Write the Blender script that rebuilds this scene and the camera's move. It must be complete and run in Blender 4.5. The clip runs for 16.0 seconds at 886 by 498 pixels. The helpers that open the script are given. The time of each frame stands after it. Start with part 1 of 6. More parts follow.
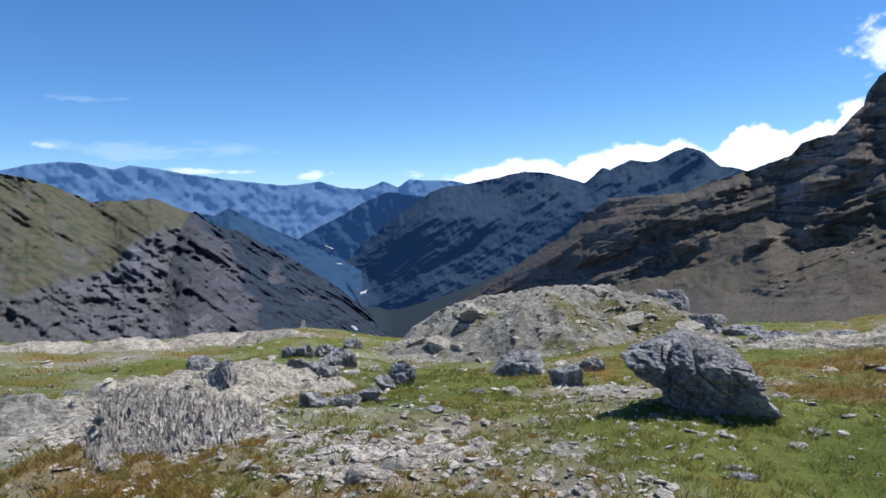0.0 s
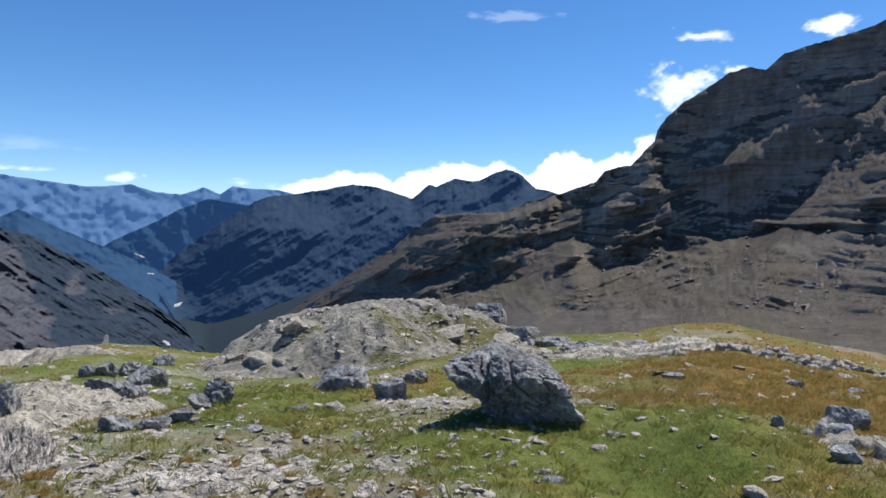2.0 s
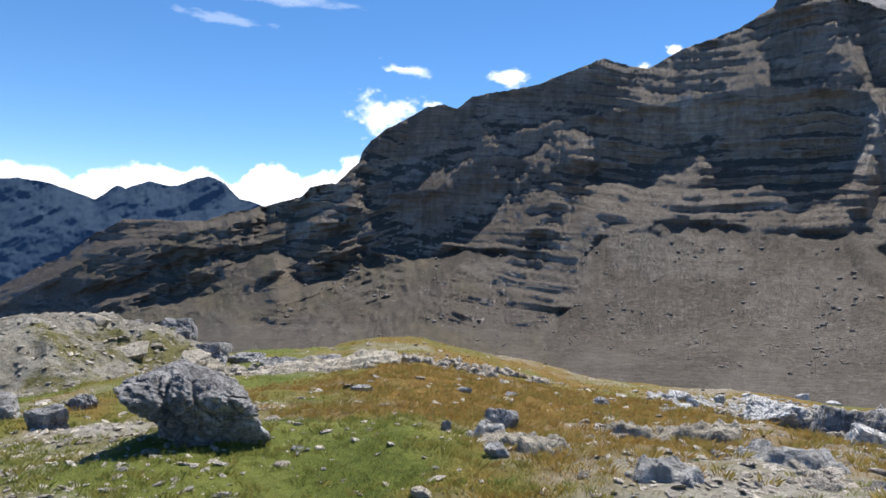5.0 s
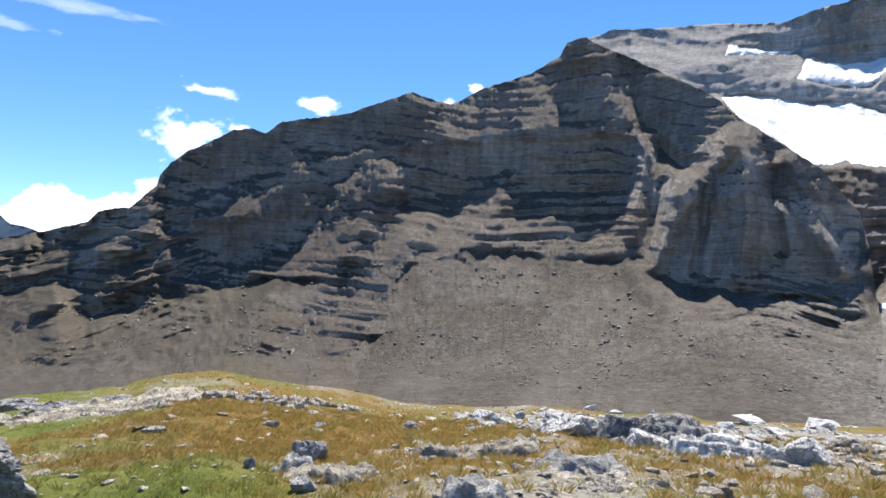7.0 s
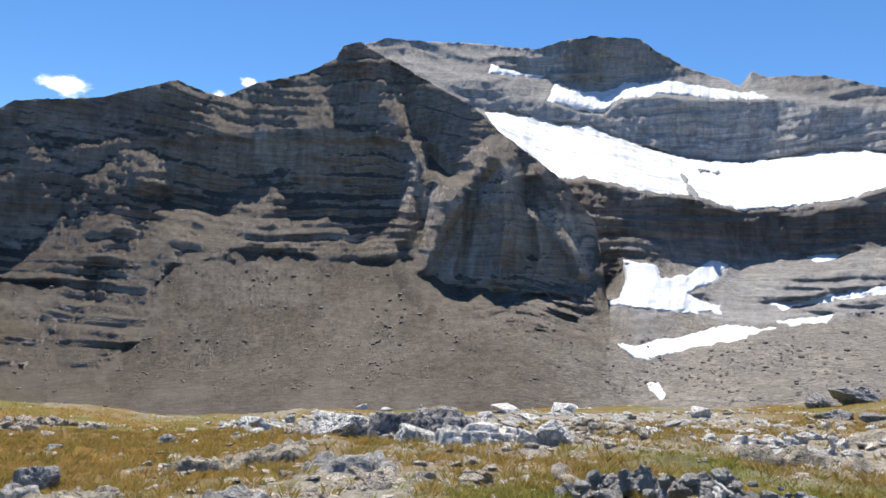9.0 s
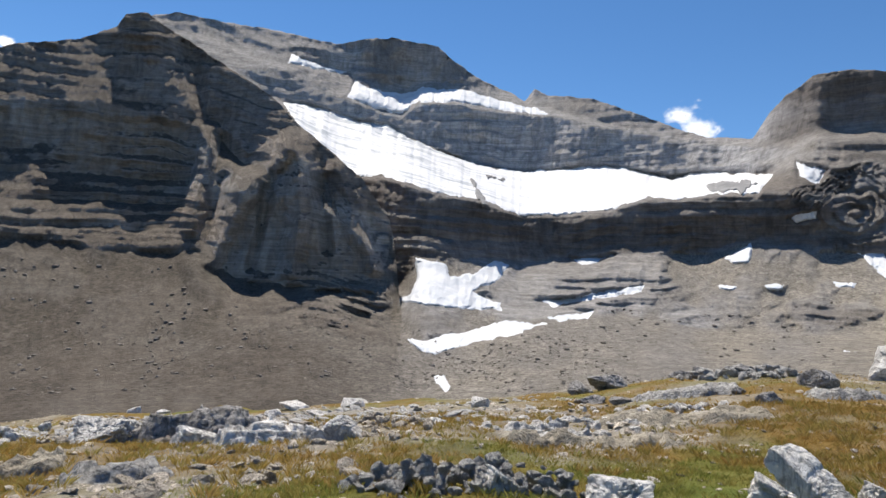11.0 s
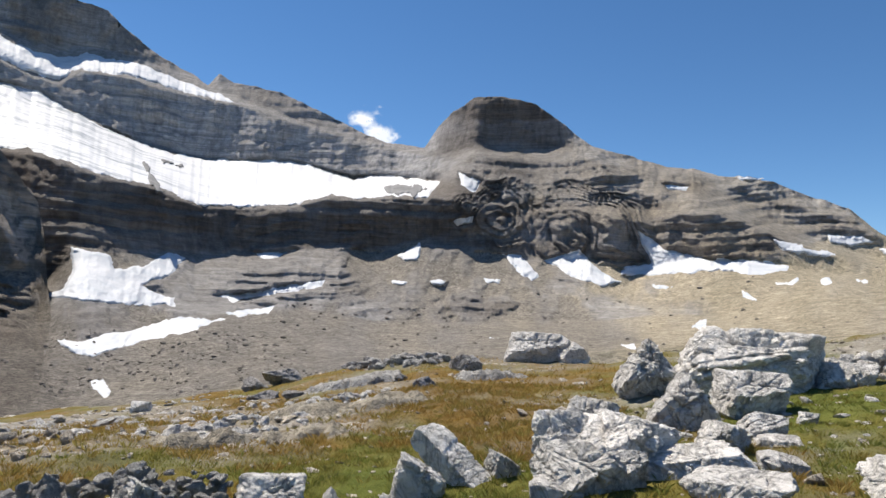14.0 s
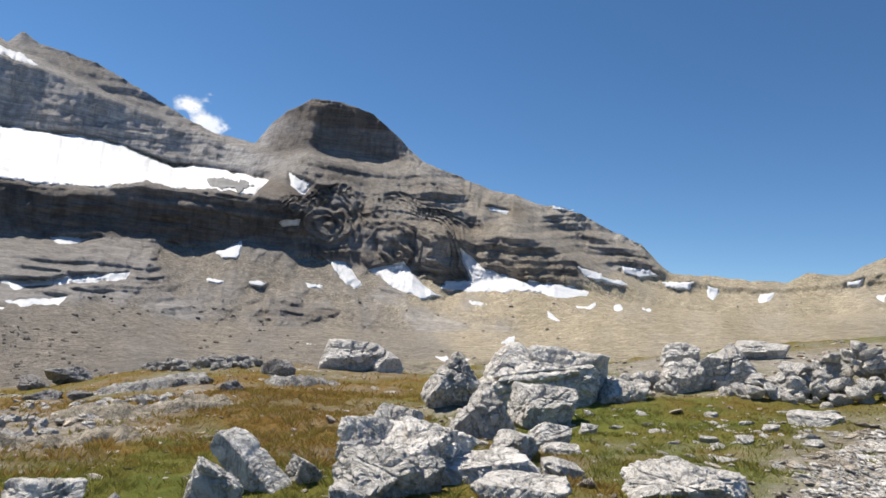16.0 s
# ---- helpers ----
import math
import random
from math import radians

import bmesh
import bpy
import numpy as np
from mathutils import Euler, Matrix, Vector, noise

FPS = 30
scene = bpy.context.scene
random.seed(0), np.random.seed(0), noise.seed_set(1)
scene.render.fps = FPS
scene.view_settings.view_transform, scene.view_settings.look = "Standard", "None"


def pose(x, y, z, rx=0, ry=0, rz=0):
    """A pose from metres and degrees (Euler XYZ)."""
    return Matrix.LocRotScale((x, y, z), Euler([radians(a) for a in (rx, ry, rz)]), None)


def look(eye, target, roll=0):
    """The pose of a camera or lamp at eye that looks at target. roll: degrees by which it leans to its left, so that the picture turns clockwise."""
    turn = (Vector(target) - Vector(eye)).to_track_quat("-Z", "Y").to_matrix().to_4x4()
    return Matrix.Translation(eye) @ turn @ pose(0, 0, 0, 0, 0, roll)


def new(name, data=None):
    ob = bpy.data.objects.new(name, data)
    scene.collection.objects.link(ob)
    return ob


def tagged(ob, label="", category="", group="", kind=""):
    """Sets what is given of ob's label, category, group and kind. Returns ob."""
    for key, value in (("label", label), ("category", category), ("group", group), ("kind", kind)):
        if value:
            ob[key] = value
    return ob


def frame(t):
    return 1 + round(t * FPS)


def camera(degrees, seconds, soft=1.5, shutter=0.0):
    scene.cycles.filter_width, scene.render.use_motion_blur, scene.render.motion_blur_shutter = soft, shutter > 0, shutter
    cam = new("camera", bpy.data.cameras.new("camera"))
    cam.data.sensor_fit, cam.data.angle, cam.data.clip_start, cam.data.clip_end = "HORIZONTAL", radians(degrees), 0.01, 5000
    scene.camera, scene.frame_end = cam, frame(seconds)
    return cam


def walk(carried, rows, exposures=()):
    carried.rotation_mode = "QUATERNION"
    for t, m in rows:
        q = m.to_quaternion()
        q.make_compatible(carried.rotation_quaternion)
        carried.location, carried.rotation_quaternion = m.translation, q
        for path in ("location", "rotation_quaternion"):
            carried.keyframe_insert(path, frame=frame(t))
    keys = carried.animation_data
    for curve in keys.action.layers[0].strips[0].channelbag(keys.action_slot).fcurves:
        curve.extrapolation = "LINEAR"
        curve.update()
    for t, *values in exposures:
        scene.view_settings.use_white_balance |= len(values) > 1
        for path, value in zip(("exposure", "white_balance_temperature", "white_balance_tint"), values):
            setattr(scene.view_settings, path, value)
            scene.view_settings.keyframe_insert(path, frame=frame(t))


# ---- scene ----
EYE = 1.6
cam = camera(67.3, 16.0)
# t, x, y, z, yaw, pitch, lean
ROWS = [
    (0, 0.000, -0.000, -0.000, 0.00, -3.00, 1.50),
    (0.5, 0.008, 0.024, -0.001, -3.61, -3.01, 1.00),
    (1, 0.007, 0.024, -0.002, -7.18, -2.72, 0.49),
    (1.5, 0.004, 0.024, 0.002, -10.76, -2.20, 0.12),
    (2, 0.001, 0.025, 0.002, -14.72, -2.01, -0.49),
    (2.5, -0.003, 0.023, 0.001, -18.95, -1.52, -1.09),
    (3, -0.002, 0.024, 0.009, -23.20, -0.99, -1.53),
    (3.5, -0.001, 0.008, 0.012, -27.73, -0.69, -1.77),
    (4, 0.016, -0.003, 0.018, -32.13, -0.54, -2.25),
    (4.2, 0.024, -0.010, 0.015, -33.77, -0.46, -2.13),
    (6.3, 0.101, -0.043, 0.020, -49.11, 2.10, -4.21),
    (6.5, 0.101, -0.026, 0.012, -50.66, 2.45, -3.40),
    (7, 0.129, -0.013, -0.002, -55.94, 3.29, -2.57),
    (7.5, 0.171, 0.009, -0.013, -60.98, 4.04, -3.17),
    (8, 0.199, 0.012, -0.016, -66.14, 4.69, -2.93),
    (8.5, 0.236, 0.025, -0.026, -70.86, 4.48, -2.12),
    (8.7, 0.262, 0.030, -0.033, -72.60, 4.33, -1.96),
    (10.8, 0.295, 0.013, -0.042, -91.10, 4.53, -2.60),
    (11, 0.284, 0.010, -0.044, -92.80, 4.52, -2.49),
    (11.5, 0.275, 0.005, -0.049, -97.40, 4.18, -4.04),
    (12, 0.291, -0.028, -0.056, -103.38, 3.41, -4.37),
    (12.5, 0.308, -0.072, -0.055, -108.12, 3.32, -4.14),
    (13, 0.318, -0.117, -0.058, -111.79, 3.69, -3.83),
    (13.5, 0.349, -0.131, -0.051, -116.07, 4.12, -3.36),
    (14, 0.324, -0.127, -0.046, -119.68, 5.12, -1.97),
    (14.5, 0.335, -0.130, -0.052, -122.83, 5.96, -2.46),
    (15, 0.314, -0.123, -0.046, -126.54, 6.57, -2.86),
    (15.5, 0.300, -0.109, -0.048, -130.41, 6.79, -2.71),
    (16, 0.239, -0.106, -0.051, -135.04, 6.79, -5.27),
]
walk(cam, [(t, pose(x, y, EYE + z, 90 + pitch, lean, yaw)) for t, x, y, z, yaw, pitch, lean in ROWS],
     exposures=[(0.0, 0.38, 5950, 10), (4.0, 0.46, 6300, 10), (7.0, 0.95, 6500, 10), (8.5, 0.8, 6600, 10), (11.0, 0.46, 6900, 10), (13.5, 0.38, 6950, 10), (16.0, 0.32, 7050, 10)])

# ---- sky and sun ----
SUN_AZ, SUN_EL = 68.0, 61.0
world = bpy.data.worlds.new("sky")
scene.world = world
world.use_nodes = True
wn = world.node_tree
sky = wn.nodes.new("ShaderNodeTexSky")
sky.sky_type = "NISHITA"
sky.sun_disc = False
sky.sun_elevation = radians(SUN_EL)
sky.sun_rotation = radians(SUN_AZ)
sky.altitude = 2500
sky.air_density = 1.0
sky.dust_density = 0.0
sky.ozone_density = 4.0
deepen = wn.nodes.new("ShaderNodeHueSaturation")
deepen.inputs["Saturation"].default_value = 1.18
wn.links.new(sky.outputs[0], deepen.inputs["Color"])
wn.links.new(deepen.outputs[0], wn.nodes["Background"].inputs[0])
wn.nodes["Background"].inputs[1].default_value = 0.108
sun_data = bpy.data.lights.new("sun", "SUN")
sun_data.energy = 4.8
sun_data.angle = radians(0.53)
sun_data.color = (1.0, 0.95, 0.87)
sun = new("sun", sun_data)
sa, se = radians(SUN_AZ), radians(SUN_EL)
sun.matrix_world = look((math.sin(sa) * math.cos(se) * 60, math.cos(sa) * math.cos(se) * 60, math.sin(se) * 60), (0, 0, 0))


# ---- noise ----
def lattice(ix, iy, iz):
    h = (ix * 374761393 + iy * 668265263 + iz * 2147483647 + 1013904223) & 0xFFFFFFFF
    h = ((h ^ (h >> 13)) * 1274126177) & 0xFFFFFFFF
    h = ((h ^ (h >> 15)) * 2246822519) & 0xFFFFFFFF
    return ((h ^ (h >> 16)) & 0xFFFFFF) / 8388607.5 - 1.0


def vnoise(p):
    """Smooth value noise, -1 to 1, at the points p (n, 3)."""
    f = np.floor(p)
    i = f.astype(np.int64)
    u = p - f
    u = u * u * u * (u * (u * 6 - 15) + 10)
    x, y, z = i[:, 0], i[:, 1], i[:, 2]
    ux, uy, uz = u[:, 0], u[:, 1], u[:, 2]

    def edge(dy, dz):
        return lattice(x, y + dy, z + dz) * (1 - ux) + lattice(x + 1, y + dy, z + dz) * ux
    return ((edge(0, 0) * (1 - uy) + edge(1, 0) * uy) * (1 - uz)
            + (edge(0, 1) * (1 - uy) + edge(1, 1) * uy) * uz)


def fbm(p, octaves=4, gain=0.5, ridged=False):
    total, amp, norm = np.zeros(len(p)), 1.0, 0.0
    q = np.array(p, float)
    for k in range(octaves):
        n = vnoise(q + 17.3 * k)
        total += amp * ((1 - 2 * np.sqrt(n * n + 0.006)) if ridged else n)
        norm += amp
        amp *= gain
        q = q * 2.07
    return total / norm * 1.6


def smooth(lo, hi, x):
    u = np.clip((x - lo) / (hi - lo), 0, 1)
    return u * u * (3 - 2 * u)


def along(line, a):
    return np.interp(a, [p[0] for p in line], [p[1] for p in line])


# ---- materials ----
class Mat:
    """Builds one node material."""

    def __init__(self, name, rough=0.85, spec=0.3):
        self.m = bpy.data.materials.new(name)
        self.m.use_nodes = True
        self.t = self.m.node_tree
        self.b = self.t.nodes["Principled BSDF"]
        self.b.inputs["Roughness"].default_value = rough
        self.b.inputs["Specular IOR Level"].default_value = spec
        self.co = self.t.nodes.new("ShaderNodeTexCoord").outputs["Object"]

    def link(self, a, b):
        self.t.links.new(a, b)

    def noise(self, scale, detail=6.0, rough=0.6, stretch=None, distort=0.0):
        n = self.t.nodes.new("ShaderNodeTexNoise")
        n.inputs["Scale"].default_value = scale
        n.inputs["Detail"].default_value = detail
        n.inputs["Roughness"].default_value = rough
        n.inputs["Distortion"].default_value = distort
        co = self.co
        if stretch:
            mp = self.t.nodes.new("ShaderNodeMapping")
            mp.inputs["Scale"].default_value = stretch
            self.link(co, mp.inputs[0])
            co = mp.outputs[0]
        self.link(co, n.inputs["Vector"])
        return n.outputs["Fac"]

    def voronoi(self, scale, feature="F1", out="Distance"):
        n = self.t.nodes.new("ShaderNodeTexVoronoi")
        n.feature = feature
        n.inputs["Scale"].default_value = scale
        self.link(self.co, n.inputs["Vector"])
        return n.outputs[out]

    def ramp(self, fac, stops):
        n = self.t.nodes.new("ShaderNodeValToRGB")
        e = n.color_ramp.elements
        while len(e) < len(stops):
            e.new(0.5)
        for el, (p, c) in zip(e, stops):
            el.position = p
            el.color = (*c, 1) if isinstance(c, tuple) else (c, c, c, 1)
        self.link(fac, n.inputs[0])
        return n.outputs[0]

    def mix(self, fac, a, b, mode="MIX"):
        n = self.t.nodes.new("ShaderNodeMix")
        n.data_type, n.blend_type = "RGBA", mode
        for k, v in ((0, fac), (6, a), (7, b)):
            if isinstance(v, (int, float)):
                n.inputs[k].default_value = v
            elif isinstance(v, tuple):
                n.inputs[k].default_value = (*v, 1)
            else:
                self.link(v, n.inputs[k])
        return n.outputs[2]

    def attr(self, name):
        n = self.t.nodes.new("ShaderNodeAttribute")
        n.attribute_name = name
        return n.outputs["Fac"]

    def island(self):
        return self.t.nodes.new("ShaderNodeNewGeometry").outputs["Random Per Island"]

    def each(self):
        return self.t.nodes.new("ShaderNodeObjectInfo").outputs["Random"]

    def math(self, op, a, b=0.0):
        n = self.t.nodes.new("ShaderNodeMath")
        n.operation = op
        for k, v in ((0, a), (1, b)):
            if isinstance(v, (int, float)):
                n.inputs[k].default_value = v
            else:
                self.link(v, n.inputs[k])
        return n.outputs[0]

    def bump(self, height, strength, distance):
        n = self.t.nodes.new("ShaderNodeBump")
        n.inputs["Strength"].default_value = strength
        n.inputs["Distance"].default_value = distance
        self.link(height, n.inputs["Height"])
        if self.b.inputs["Normal"].is_linked:
            self.link(self.b.inputs["Normal"].links[0].from_socket, n.inputs["Normal"])
        self.link(n.outputs[0], self.b.inputs["Normal"])

    def colour(self, c):
        if isinstance(c, tuple):
            self.b.inputs["Base Color"].default_value = (*c, 1)
        else:
            self.link(c, self.b.inputs["Base Color"])
        return self.m


def mountain_material(name, rock_dark, rock_light, scree, size=1.0, grass=(0.07, 0.085, 0.025), warm=(1.1, 1.0, 0.9), straw=(0.15, 0.12, 0.05), streak=0.0, rock_and_shade=(0.62, 0.57, 0.54), ledge_dim=0.85):
    """Layered limestone with browner zones, scree in three tones and turf; size scales the grain, streak darkens water
    runs.
    """
    k = Mat(name, 0.9, 0.2)
    big = k.noise(0.012 / size, 5, 0.6)
    fine = k.noise(0.16 / size, 8, 0.7)
    strata = k.noise(0.05 / size, 8, 0.72, (0.2, 0.2, 3.2), 0.6)
    thin = k.noise(0.1 / size, 6, 0.72, (0.14, 0.14, 3.6), 0.7)
    rock = k.mix(k.ramp(strata, [(0.3, 0.0), (0.68, 1.0)]), rock_dark, rock_light)
    rock = k.mix(k.ramp(big, [(0.42, 0.0), (0.7, 0.7)]), rock, tuple(0.5 * (a + b) * w for a, b, w in zip(rock_dark, rock_light, warm)))
    # dark: brown rock beds, and shade put into the colour of some slopes
    rock = k.mix(k.attr("dark"), rock, k.mix(1.0, rock, rock_and_shade, "MULTIPLY"))
    rock = k.mix(0.45, rock, k.ramp(thin, [(0.36, 0.4), (0.6, 1.2)]), "MULTIPLY")
    rock = k.mix(0.6, rock, k.ramp(fine, [(0.25, 0.35), (0.75, 1.15)]), "MULTIPLY")
    if streak:
        runs = k.noise(0.09 / size, 6, 0.65, (1.0, 1.0, 0.09), 0.4)
        rock = k.mix(streak, rock, k.ramp(runs, [(0.36, 0.3), (0.56, 1.1)]), "MULTIPLY")
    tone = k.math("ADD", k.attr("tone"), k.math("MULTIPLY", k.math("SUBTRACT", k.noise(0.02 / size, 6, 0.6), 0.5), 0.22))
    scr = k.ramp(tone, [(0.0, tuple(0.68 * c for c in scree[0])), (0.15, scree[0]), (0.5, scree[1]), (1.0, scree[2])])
    scr = k.mix(0.5, scr, k.ramp(k.noise(0.1 / size, 7, 0.75), [(0.38, 0.45), (0.62, 1.25)]), "MULTIPLY")
    scr = k.mix(0.8, scr, k.ramp(k.noise(0.42 / size, 8, 0.9), [(0.4, 0.2), (0.6, 1.6)]), "MULTIPLY")
    scr = k.mix(0.3, scr, k.ramp(k.voronoi(0.3 / size, out="Color"), [(0.15, 0.5), (0.9, 1.3)]), "MULTIPLY")
    # Level faces take the darker scree colour, painting down sunlight on the ledges.
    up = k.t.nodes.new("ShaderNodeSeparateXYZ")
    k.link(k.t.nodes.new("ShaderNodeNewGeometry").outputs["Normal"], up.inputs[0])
    dimmed_tops = k.math("MULTIPLY", k.ramp(k.math("ADD", up.outputs[2], k.math("MULTIPLY", k.math("SUBTRACT", fine, 0.5), 0.4)), [(0.5, 0.0), (0.68, 1.0)]), ledge_dim)
    col = k.mix(k.math("MAXIMUM", k.attr("scree"), dimmed_tops), rock, scr)
    turf = k.mix(k.ramp(k.noise(0.05 / size, 6, 0.65), [(0.35, 0.0), (0.65, 1.0)]), grass,
                 tuple(0.55 * g + 0.45 * s for g, s in zip(straw, scree[0])))
    turf = k.mix(0.5, turf, k.ramp(k.noise(0.3 / size, 5, 0.75), [(0.3, 0.35), (0.7, 1.0)]), "MULTIPLY")
    col = k.mix(k.attr("turf"), col, turf)
    loose = k.math("MAXIMUM", k.attr("scree"), k.attr("turf"))
    k.bump(k.mix(loose, fine, (0.5, 0.5, 0.5)), 0.6, 2.6 * size)
    k.bump(k.mix(loose, thin, (0.5, 0.5, 0.5)), 0.6, 1.3 * size)
    k.bump(k.noise(0.7 / size, 6, 0.9), 0.9, 1.1 * size)
    return k.colour(col)


def far_material(name, dark, light, scale, glow=(0, 0, 0), haze_strength=0.0):
    """Distant slopes: woods and rock; bluish tones and glow paint in the haze of kilometres of air."""
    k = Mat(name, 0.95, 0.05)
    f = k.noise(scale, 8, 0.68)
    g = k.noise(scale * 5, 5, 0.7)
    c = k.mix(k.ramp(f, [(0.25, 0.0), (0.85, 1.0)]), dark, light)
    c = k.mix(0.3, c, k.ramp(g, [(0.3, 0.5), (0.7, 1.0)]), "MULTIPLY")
    if haze_strength:
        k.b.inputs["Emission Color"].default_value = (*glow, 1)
        k.b.inputs["Emission Strength"].default_value = haze_strength
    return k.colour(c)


def snow_material():
    k = Mat("snow", 0.7, 0.25)
    c = k.mix(k.ramp(k.noise(0.03, 7, 0.65, (1, 1, 2.5), 0.5), [(0.35, 0.0), (0.62, 1.0)]), (0.5, 0.54, 0.59), (0.7, 0.71, 0.735))
    k.bump(k.noise(0.12, 6, 0.6), 0.35, 3.0)
    return k.colour(c)


def ice_material():
    """Old glacier snow with grey flow bands and crevasses."""
    k = Mat("glacier_ice", 0.6, 0.25)
    flow = k.noise(0.02, 7, 0.65, (1.5, 0.3, 1.5), 0.8)
    band = k.mix(k.ramp(flow, [(0.4, 0.0), (0.53, 1.0)]), (0.27, 0.31, 0.35), (0.69, 0.7, 0.725))
    part = k.t.nodes.new("ShaderNodeSeparateXYZ")
    k.link(k.co, part.inputs[0])
    side = k.math("MINIMUM", k.math("MAXIMUM", k.math("ADD", k.math("MULTIPLY", part.outputs[1], 0.006), 1.2), 0.12), 0.9)
    c = k.mix(side, (0.72, 0.73, 0.75), band)
    k.bump(flow, 0.4, 5.0)
    k.bump(k.noise(0.15, 5, 0.7), 0.3, 2.0)
    return k.colour(c)


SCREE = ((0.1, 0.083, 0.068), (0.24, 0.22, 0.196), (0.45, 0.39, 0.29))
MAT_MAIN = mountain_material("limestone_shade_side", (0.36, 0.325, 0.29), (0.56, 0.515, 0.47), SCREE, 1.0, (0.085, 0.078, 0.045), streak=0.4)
MAT_BACK = mountain_material("limestone_high_wall", (0.3, 0.295, 0.3), (0.56, 0.55, 0.55), SCREE, warm=(1.0, 1.0, 1.0), streak=0.45, rock_and_shade=(0.4, 0.35, 0.31), ledge_dim=0.4)
# The alp's green is greyed in the base colour for haze.
MAT_LEFT = mountain_material("limestone_far_side", (0.062, 0.062, 0.076), (0.19, 0.188, 0.21), ((0.095, 0.09, 0.085),) * 2 + ((0.135, 0.13, 0.12),), 1.0, (0.055, 0.064, 0.036), ledge_dim=0.0)
# Blue base and emission stand in for air haze on these three.
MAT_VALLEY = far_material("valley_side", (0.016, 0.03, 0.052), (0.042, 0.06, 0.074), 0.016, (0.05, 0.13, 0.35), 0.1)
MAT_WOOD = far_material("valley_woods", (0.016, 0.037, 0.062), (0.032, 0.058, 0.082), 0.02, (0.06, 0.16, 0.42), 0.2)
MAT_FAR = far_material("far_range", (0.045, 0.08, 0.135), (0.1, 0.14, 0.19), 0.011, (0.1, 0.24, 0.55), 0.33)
# Woods, with shade and blue haze put into their dark base colour.
MAT_FLANK = mountain_material("wooded_flank", (0.045, 0.046, 0.058), (0.125, 0.125, 0.143), ((0.065, 0.07, 0.082),) * 3, 1.0, (0.012, 0.026, 0.045), straw=(0.012, 0.03, 0.05), ledge_dim=0.0)
MAT_GRAVEL_BAR = far_material("river_gravel", (0.3, 0.31, 0.32), (0.5, 0.5, 0.5), 0.02)
MAT_ICE_ROCK = far_material("ice_worn_rock", (0.17, 0.17, 0.175), (0.4, 0.4, 0.4), 0.04)
MAT_SNOW = snow_material()
MAT_ICE = ice_material()


# ---- the large forms: every slope is laid out by bearing and height angle from the lookout ----
CENTRE = np.array([0.0, 0.0, EYE])


def grid_mesh(name, pts, n_rows, n_cols, material, attrs=None, keep=None, smooth_faces=True):
    """One mesh from a grid of points, (n_rows * n_cols, 3)."""
    idx = np.arange(n_rows * n_cols).reshape(n_rows, n_cols)
    quads = np.stack([idx[:-1, :-1], idx[:-1, 1:], idx[1:, 1:], idx[1:, :-1]], -1).reshape(-1, 4)
    if keep is not None:
        quads = quads[keep.reshape(n_rows, n_cols)[:-1, :-1].ravel()]
        used = np.unique(quads)
        back = np.full(n_rows * n_cols, -1)
        back[used] = np.arange(len(used))
        quads, pts = back[quads], pts[used]
        attrs = {k: v[used] for k, v in (attrs or {}).items()}
    me = bpy.data.meshes.new(name)
    me.vertices.add(len(pts))
    me.vertices.foreach_set("co", np.ascontiguousarray(pts, np.float32).ravel())
    me.loops.add(len(quads) * 4)
    me.loops.foreach_set("vertex_index", quads.astype(np.int32).ravel())
    me.polygons.add(len(quads))
    me.polygons.foreach_set("loop_start", np.arange(0, len(quads) * 4, 4, dtype=np.int32))
    me.polygons.foreach_set("use_smooth", np.full(len(quads), smooth_faces))
    for k, v in (attrs or {}).items():
        me.attributes.new(k, "FLOAT", "POINT").data.foreach_set("value", np.ascontiguousarray(v, np.float32))
    me.update(calc_edges=True)
    me.validate()
    me.materials.append(material)
    return new(name, me)


def rays(a, el):
    ar, er = np.radians(a), np.radians(el)
    return np.stack([np.sin(ar) * np.cos(er), np.cos(ar) * np.cos(er), np.sin(er)], -1)


def inside(poly, a, el):
    """How deep points lie inside an outline, in degrees (negative outside)."""
    p = np.array(poly, float)
    q = np.roll(p, -1, 0)
    hit, near = np.zeros(a.shape, bool), np.full(a.shape, 1e9)
    for (x0, y0), (x1, y1) in zip(p, q):
        cross = (y0 > el) != (y1 > el)
        with np.errstate(divide="ignore", invalid="ignore"):
            hit ^= cross & (a < (x1 - x0) * (el - y0) / (y1 - y0 + 1e-12) + x0)
        dx, dy = x1 - x0, y1 - y0
        u = np.clip(((a - x0) * dx + (el - y0) * dy) / (dx * dx + dy * dy + 1e-12), 0, 1)
        near = np.minimum(near, np.hypot(a - x0 - u * dx, el - y0 - u * dy))
    return np.where(hit, near, -near)


